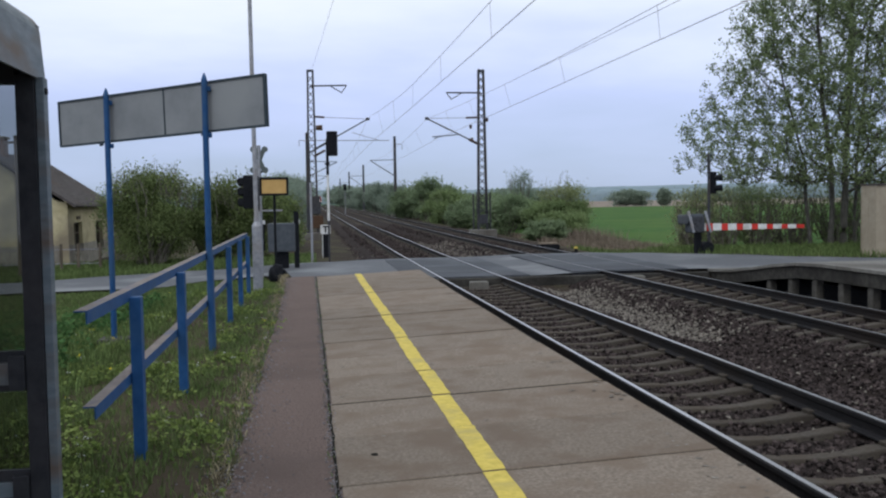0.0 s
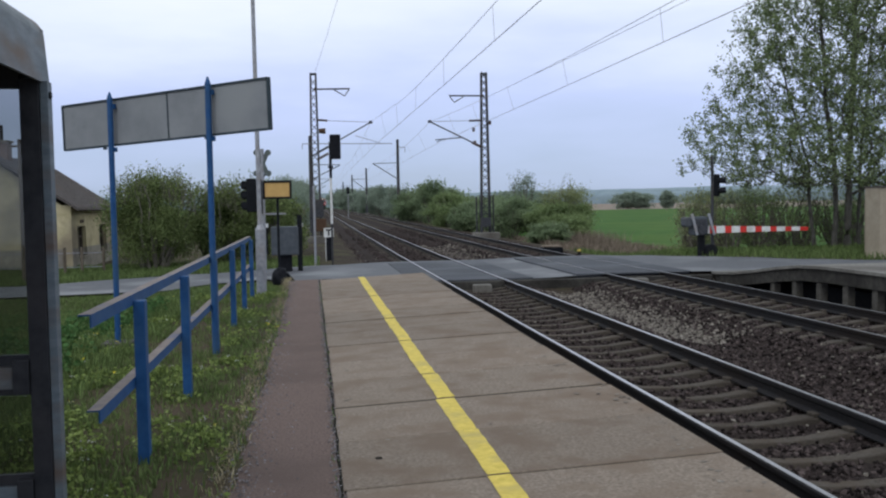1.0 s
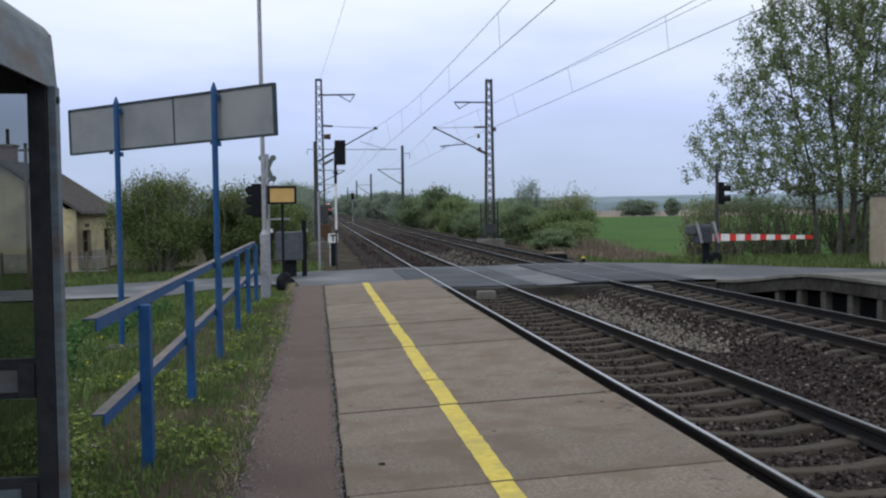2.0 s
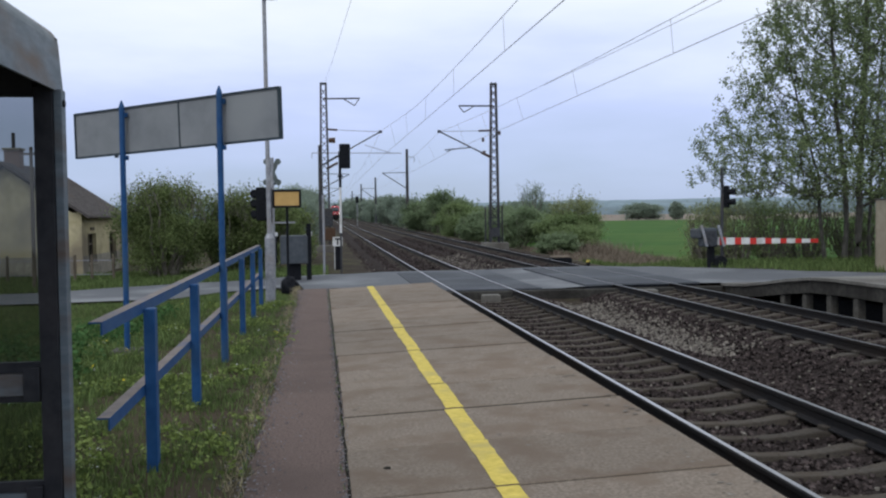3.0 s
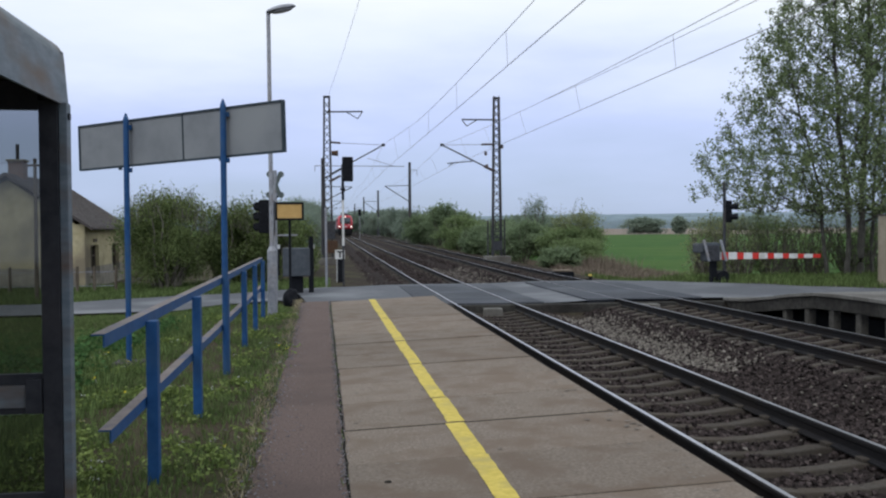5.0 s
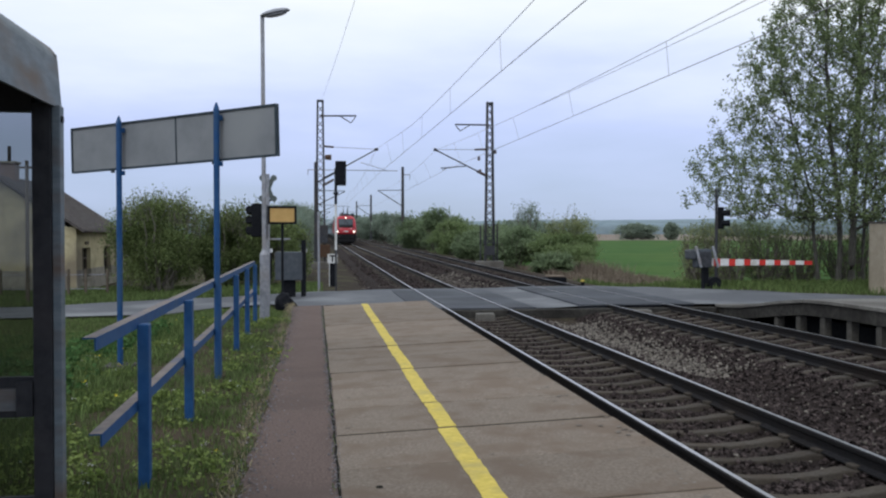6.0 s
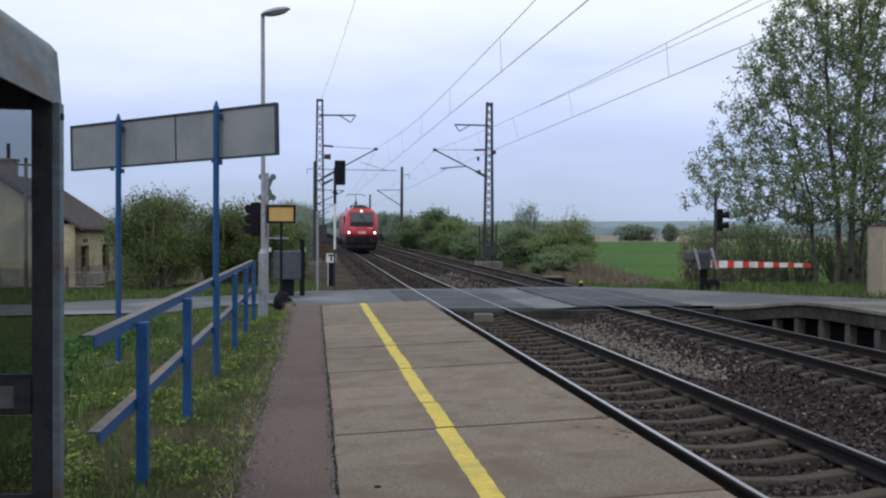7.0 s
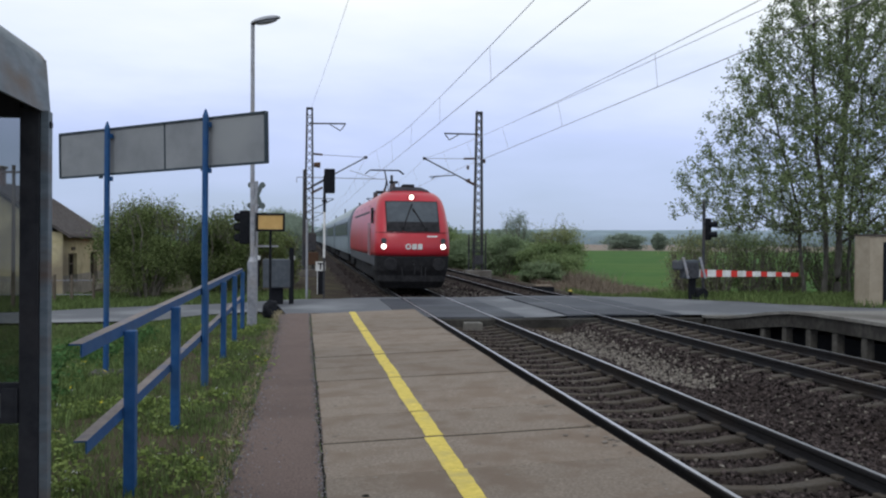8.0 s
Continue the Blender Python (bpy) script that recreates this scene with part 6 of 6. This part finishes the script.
        for k in range(14):
            centres.append((x + rng.normal(0, 0.06), y + rng.normal(0, 0.06), z + h * rng.random()))
    v, f = leaf_mesh(centres, 0.034, rng, 0.3)
    tagged(raw("nettles", v, f, M["nettle"]), "dense dark green weeds on the bank below the road", "weeds", kind="stuff")


def build_distance():
    rng = np.random.default_rng(3)
    for dist, lo, hi, seed in ((1500, 14, 30, 1.0), (1050, 7, 17, 5.0)):
        v, f = [], []
        n = 260
        for i in range(n + 1):
            a = radians(-75 + 150 * i / n)
            x, y = math.sin(a) * dist, math.cos(a) * dist
            k = 0.5 + 0.5 * noise.noise(Vector((i * 0.05, seed, 0))) + 0.12 * noise.noise(Vector((i * 0.6, seed, 3)))
            top = lo + (hi - lo) * k
            v += [(x, y, -20), (x * 0.99, y * 0.99, top * 0.6), (x, y, top)]
        for i in range(n):
            for q in (0, 1):
                f.append((3 * i + q, 3 * i + 3 + q, 3 * i + 4 + q, 3 * i + 1 + q))
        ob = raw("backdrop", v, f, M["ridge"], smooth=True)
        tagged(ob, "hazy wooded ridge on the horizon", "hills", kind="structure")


# ---------------------------------------------------------------- the train
SLICES = ((1.34, 1.395, 0.08), (1.48, 1.412, 0.02), (1.66, 1.415, 0.0), (1.95, 1.415, 0.05), (2.20, 1.415, 0.15), (2.50, 1.40, 0.32), (2.90, 1.36, 0.58),
          (3.20, 1.315, 0.78), (3.42, 1.255, 0.95), (3.58, 1.165, 1.12), (3.70, 1.05, 1.32), (3.80, 0.88, 1.6), (3.88, 0.62, 2.0), (3.93, 0.32, 2.4))


def nose_at(z):
    for (z0, w0, s0), (z1, w1, s1) in zip(SLICES, SLICES[1:]):
        if z <= z1:
            t = (z - z0) / (z1 - z0)
            return w0 + (w1 - w0) * t, s0 + (s1 - s0) * t
    return SLICES[-1][1:]


def front_y(x, z, depth=0.72, power=2.7):
    w, s = nose_at(z)
    q = min(1.0, abs(x) / w)
    return s + depth * (1 - (1 - q ** power) ** (1 / power))


def loco_patch(x0, x1, z0, z1, nx, nz, out, corner=0.0):
    """A patch that follows the curved front, set out by some millimetres."""
    v, f = [], []
    for j in range(nz + 1):
        z = z0 + (z1 - z0) * j / nz
        for i in range(nx + 1):
            x = x0 + (x1 - x0) * i / nx
            v.append((x, front_y(x, z) - out, z + out * 0.4))
    for j in range(nz):
        for i in range(nx):
            a = j * (nx + 1) + i
            f.append((a, a + 1, a + nx + 2, a + nx + 1))
    return v, f


def build_locomotive():
    lo = thing("locomotive", "red electric locomotive with white headlights hauling a train", "locomotive", at=(TRACK_X[0], 392, 0))
    L = 19.2
    v, f = [], []
    m = 15
    for z, w, s in SLICES:
        ring = []
        for i in range(m + 1):
            a = -1 + 2 * i / m
            x = w * math.copysign(abs(math.sin(a * math.pi / 2)), a)
            ring.append((x, front_y(x, z), z))
        ring = ring + [(x, L - y, zz) for x, y, zz in ring[::-1]]
        v += ring
    k = 2 * (m + 1)
    for j in range(len(SLICES) - 1):
        for i in range(k):
            f.append((j * k + i, j * k + (i + 1) % k, (j + 1) * k + (i + 1) % k, (j + 1) * k + i))
    f.append(tuple((len(SLICES) - 1) * k + i for i in range(k)))
    f.append(tuple(range(k))[::-1])
    raw("body", v, f, M["loco_red"], lo, "glossy red body", True)
    # windscreen with wipers and a dark surround
    v, f = loco_patch(-1.00, 1.00, 2.23, 3.40, 18, 10, 0.010)
    raw("windscreen_surround", v, f, M["loco_dark"], lo)
    v, f = loco_patch(-0.95, 0.95, 2.26, 2.60, 18, 4, 0.018)
    raw("lower_screen", v, f, M["loco_dark"], lo, "dark band below the windscreen", True)
    v, f = loco_patch(-0.96, 0.96, 2.60, 3.36, 18, 10, 0.022)
    raw("windscreen", v, f, M["screen"], lo, "dark windscreen with sky reflection put in its colour", True)
    for x0, x1, ze in ((-0.40, 0.0, 3.30), (0.46, 0.02, 3.12)):
        p0 = (x0, front_y(x0, 2.34) - 0.05, 2.34)
        p1 = (x1, front_y(x1, ze) - 0.05, ze)
        part("wiper", tube(p0, p1, 0.022, 0.026, 6), M["loco_dark"], lo)
        pm = Vector(p0).lerp(Vector(p1), 0.55)
        part("wiper_blade", tube((pm.x * 0.9, pm.y - 0.01, pm.z - 0.3), (x1 * 0.9, p1[1] - 0.015, ze - 0.02), 0.03, 0.03, 6), M["loco_dark"], lo)
        part("wiper_base", tube((x0, p0[1] - 0.02, 2.34), (x0, p0[1] + 0.06, 2.34), 0.07, 0.07, 10), M["loco_dark"], lo)
    v, f = loco_patch(-1.36, 1.36, 2.19, 2.215, 20, 1, 0.008)
    raw("waist_line", v, f, M["loco_dark"], lo)
    # lights
    for x in (-1.10, 1.10):
        y = front_y(x, 1.70)
        own = tube((x, y - 0.03, 1.69), (x, y + 0.15, 1.69), 0.12, 0.12, 18)
        tube((x, y - 0.02, 1.91), (x, y + 0.15, 1.91), 0.10, 0.10, 16, own)
        part("light_housing", own, M["loco_grey"], lo)
        own = tube((x, y - 0.05, 1.69), (x, y - 0.031, 1.69), 0.085, 0.095, 18)
        part("headlight", own, M["headlight"], lo, "glowing white headlight")
    y = front_y(0, 3.55)
    part("light_housing", tube((0, y - 0.10, 3.55), (0, y + 0.3, 3.59), 0.135, 0.135, 18), M["loco_red"], lo)
    part("top_light", tube((0, y - 0.12, 3.55), (0, y - 0.101, 3.55), 0.085, 0.095, 18), M["toplight"], lo, "glowing top headlight")
    # white emblem in plain shapes, and a number strip
    y = front_y(0, 1.69)
    own = bmesh.new()
    n = 20
    ring = [[own.verts.new((-0.215 + rr * 1.05 * math.cos(2 * math.pi * i / n), y - 0.02, 1.69 + rr * math.sin(2 * math.pi * i / n))) for i in range(n)] for rr in (0.055, 0.105)]
    for i in range(n):
        own.faces.new((ring[0][i], ring[0][(i + 1) % n], ring[1][(i + 1) % n], ring[1][i]))
    for x0 in (-0.075, 0.135):
        box(x0, x0 + 0.17, y - 0.022, y - 0.008, 1.59, 1.79, 0.004, own)
    part("emblem", own, M["white"], lo, "white emblem shapes")
    v, f = loco_patch(0.50, 0.88, 2.04, 2.09, 6, 1, 0.010)
    raw("number_strip", v, f, M["white"], lo)
    # side: cab window, door, grille, grey skirt
    for s in (-1, 1):
        part("cab_window", box(s * 1.345 - 0.03, s * 1.345 + 0.03, 1.75, 2.35, 2.45, 3.05, 0.01), M["screen"], lo)
        part("cab_door", box(s * 1.413 - 0.012, s * 1.413 + 0.012, 2.6, 3.3, 1.3, 2.35, 0.005), M["loco_red"], lo)
        part("handrail", tube((s * 1.45, 2.5, 1.3), (s * 1.45, 2.5, 2.6), 0.018, 0.018, 6), M["galv"], lo)
        part("handrail", tube((s * 1.45, 3.4, 1.3), (s * 1.45, 3.4, 2.6), 0.018, 0.018, 6), M["galv"], lo)
        part("side_skirt", box(s * 1.36 - 0.03, s * 1.36 + 0.03, 0.9, L - 0.9, 0.95, 1.36, 0.02), M["loco_grey"], lo, "dark grey side skirt")
        own = bmesh.new()
        for i in range(12):
            box(s * 1.315 - 0.03, s * 1.315 + 0.03, 4.2 + i * 0.9, 4.95 + i * 0.9, 2.86, 3.10, 0.01, own)
        part("air_grille", own, M["loco_grey"], lo)
        # sloping roof flank with dark air intakes, and a mirror by the cab
        own = extrude_y([(s * 1.30, 3.22), (s * 0.74, 3.84), (s * 0.70, 3.80), (s * 1.26, 3.18)], 3.0, L - 3.0)
        part("roof_flank", own, M["loco_red"], lo)
        for i in range(4):
            y = 4.4 + i * 2.9
            own = extrude_y([(s * 1.27, 3.30), (s * 0.86, 3.76), (s * 0.82, 3.72), (s * 1.23, 3.26)], y, y + 1.1)
            own.transform(Matrix.Translation((s * 0.02, 0, 0.02)))
            part("air_intake", own, M["loco_dark"], lo)
        if s < 0:
            part("mirror", box(s * 1.44 - 0.05, s * 1.44 + 0.05, 1.45, 1.52, 2.55, 3.15, 0.02), M["loco_dark"], lo)
        for by in (4.3, 14.9):
            part("bogie_frame", box(s * 1.08 - 0.08, s * 1.08 + 0.08, by - 2.0, by + 2.0, 0.42, 0.85, 0.04), M["loco_dark"], lo)
            for wy in (-1.5, 1.5):
                part("wheel", tube((s * 0.78, by + wy, 0.575), (s * 0.68, by + wy, 0.575), 0.575, 0.575, 24), M["loco_dark"], lo)
    # dark front below the body
    zs = ((0.14, 1.15, 0.45), (0.40, 1.28, 0.22), (0.62, 1.32, 0.26), (0.80, 1.37, 0.18), (1.345, 1.39, 0.08))
    v, f = [], []
    for z, w, s in zs:
        for i in range(13):
            x = w * math.sin((-1 + 2 * i / 12) * math.pi / 2)
            q = abs(x) / w
            v.append((x, s + 0.6 * (1 - (1 - q ** 2.7) ** (1 / 2.7)), z))
        v += [(w, 2.6, z), (-w, 2.6, z)]
    k = 15
    for j in range(len(zs) - 1):
        for i in range(k):
            f.append((j * k + i, j * k + (i + 1) % k, (j + 1) * k + (i + 1) % k, (j + 1) * k + i))
    f.append(tuple(range(k))[::-1])
    raw("snow_plough", v, f, M["loco_dark"], lo, "black plough and buffer beam")
    for x in (-0.875, 0.875):
        own = tube((x, 0.25, 1.05), (x, -0.22, 1.05), 0.10, 0.10, 14)
        tube((x, -0.22, 1.05), (x, -0.30, 1.05), 0.24, 0.22, 18, own)
        part("buffer", own, M["loco_dark"], lo)
    own = tube((0, 0.2, 1.03), (0, -0.25, 1.0), 0.05, 0.05, 10)
    tube((0, -0.22, 1.02), (0, -0.20, 0.66), 0.035, 0.03, 10, own)
    part("coupling", own, M["loco_dark"], lo)
    for x in (-0.45, 0.45, 0.3):
        part("air_hose", tube((x, 0.1, 0.95), (x * 0.9, -0.08, 0.55), 0.025, 0.025, 8), M["loco_dark"], lo)
    part("underframe", box(-1.15, 1.15, 2.2, L - 2.2, 0.35, 1.36), M["loco_dark"], lo)
    # roof gear and the raised pantograph
    own = extrude_y([(-0.95, 3.66), (-0.72, 3.86), (-0.45, 3.97), (0.45, 3.97), (0.72, 3.86), (0.95, 3.66)], 1.75, L - 1.75)
    part("roof_deck", own, M["loco_grey"], lo, "grey roof deck")
    own = box(-0.24, 0.24, 2.0, 2.6, 3.86, 4.10, 0.05)
    box(-0.5, 0.5, 2.7, 3.6, 3.9, 4.03, 0.04, own)
    part("horn_box", own, M["loco_dark"], lo)
    PY = 12.6
    for x in (-0.5, 0.5):
        for y in (PY - 1.3, PY + 0.1):
            part("roof_insulator", tube((x, y, 3.95), (x, y, 4.24), 0.06, 0.06, 8), M["insulator"], lo)
    for y in (4.2, 5.6, 8.6):
        part("roof_insulator", tube((-0.35, y, 3.95), (-0.35, y, 4.28), 0.07, 0.05, 8), M["insulator"], lo)
    part("folded_pantograph", tube((-0.55, 4.2, 4.30), (-0.2, 4.2, 4.30), 0.05, 0.05, 8), M["loco_dark"], lo)
    own = box(-0.55, 0.55, PY - 1.4, PY - 1.3, 4.22, 4.30)
    box(-0.55, 0.55, PY + 0.1, PY + 0.2, 4.22, 4.30, 0, own)
    tube((0, PY + 0.15, 4.28), (0, PY - 1.15, 4.76), 0.05, 0.045, 8, own)
    tube((0, PY - 1.15, 4.76), (0, PY + 0.05, 5.38), 0.04, 0.03, 8, own)
    tube((0.2, PY + 0.15, 4.28), (0.06, PY - 1.05, 4.70), 0.02, 0.02, 6, own)
    part("pantograph_arm", own, M["loco_dark"], lo)
    own = bmesh.new()
    for y in (PY - 0.15, PY + 0.25):
        pts = [(-0.97, y, 5.22), (-0.72, y, 5.41), (0.72, y, 5.41), (0.97, y, 5.22)]
        for a, b in zip(pts, pts[1:]):
            tube(a, b, 0.022, 0.022, 8, own)
    for x in (-0.4, 0.4):
        tube((x, PY - 0.15, 5.39), (x, PY + 0.25, 5.39), 0.02, 0.02, 6, own)
    part("pantograph_head", own, M["loco_dark"], lo)
    return lo


def build_coach():
    co = thing("railway_coach", "pale grey and blue railway coach with a dark window band", "railway coach", "coaches of the train", at=(TRACK_X[0], 430, 0))
    L = 26.1
    side = [(-1.39, 1.05), (-1.412, 1.3), (-1.412, 2.0), (-1.405, 2.95), (-1.36, 3.25), (-1.22, 3.55), (-0.95, 3.82), (-0.55, 3.98), (0, 4.04)]
    out = side + [(-x, z) for x, z in side[-2::-1]]
    own = extrude_y(out, 0.0, L)
    for fc in own.faces:
        c = fc.calc_center_median()
        if c.z > 3.35 and abs(fc.normal.y) < 0.5:
            fc.material_index = 1
    part("body", own, [M["coach"], M["coach_roof"]], co, "pale coach body with a light roof")
    for s in (-1, 1):
        part("window_band", box(s * 1.408 - 0.012, s * 1.408 + 0.012, 1.4, L - 1.4, 2.02, 2.98), M["coach_blue"], co, "blue window band")
        for i in range(11):
            y = 2.6 + i * 1.95
            part("window", box(s * 1.419 - 0.006, s * 1.419 + 0.006, y, y + 1.3, 2.12, 2.9, 0.003), M["window"], co)
        for y in (0.5, L - 1.3):
            part("door", box(s * 1.40 - 0.02, s * 1.40 + 0.02, y, y + 0.8, 1.1, 3.1, 0.008), M["coach_blue"], co)
    for by in (3.2, L - 3.2):
        for s in (-1, 1):
            part("bogie_frame", box(s * 1.0 - 0.07, s * 1.0 + 0.07, by - 1.7, by + 1.7, 0.4, 0.75, 0.03), M["loco_dark"], co)
        for wy in (-1.28, 1.28):
            for s in (-1, 1):
                part("wheel", tube((s * 0.78, by + wy, 0.46), (s * 0.68, by + wy, 0.46), 0.46, 0.46, 20), M["loco_dark"], co)
    part("underfloor_box", box(-1.15, 1.15, 6, L - 6, 0.45, 1.06, 0.04), M["loco_dark"], co)
    part("gangway", box(-0.55, 0.55, -0.28, L + 0.28, 1.15, 3.3, 0.05), M["loco_dark"], co)
    return co


build_ground()
build_road()
build_ballast()
build_platform_two()
build_railing()
build_name_board()
build_lamp()
build_shelter()
build_masts()
build_wires()
build_crossing_left()
build_signal()
build_crossing_right()
build_house()
build_distance()
build_plants()
locomotive = build_locomotive()
coaches = [build_coach()]
coaches += [copy_thing(coaches[0], pose(TRACK_X[0], 460, 0)) for _ in range(6)]
build_platform()
build_tracks()

SPEED, FRONT_AT_END = 44.6, 33.0


def motions():
    times = (0.0, 2.0, 4.0, 6.0, 8.0)
    for i, ob in enumerate([locomotive] + coaches):
        back = 0.0 if i == 0 else 19.5 + 26.5 * (i - 1)
        rows = []
        for t in times:
            y = FRONT_AT_END + back + SPEED * (8.0 - t)
            rows.append((t, pose(TRACK_X[0], y, 0.0034 * (y - 33.0), 0.195, 0, 0)))
        walk(ob, rows)


motions()
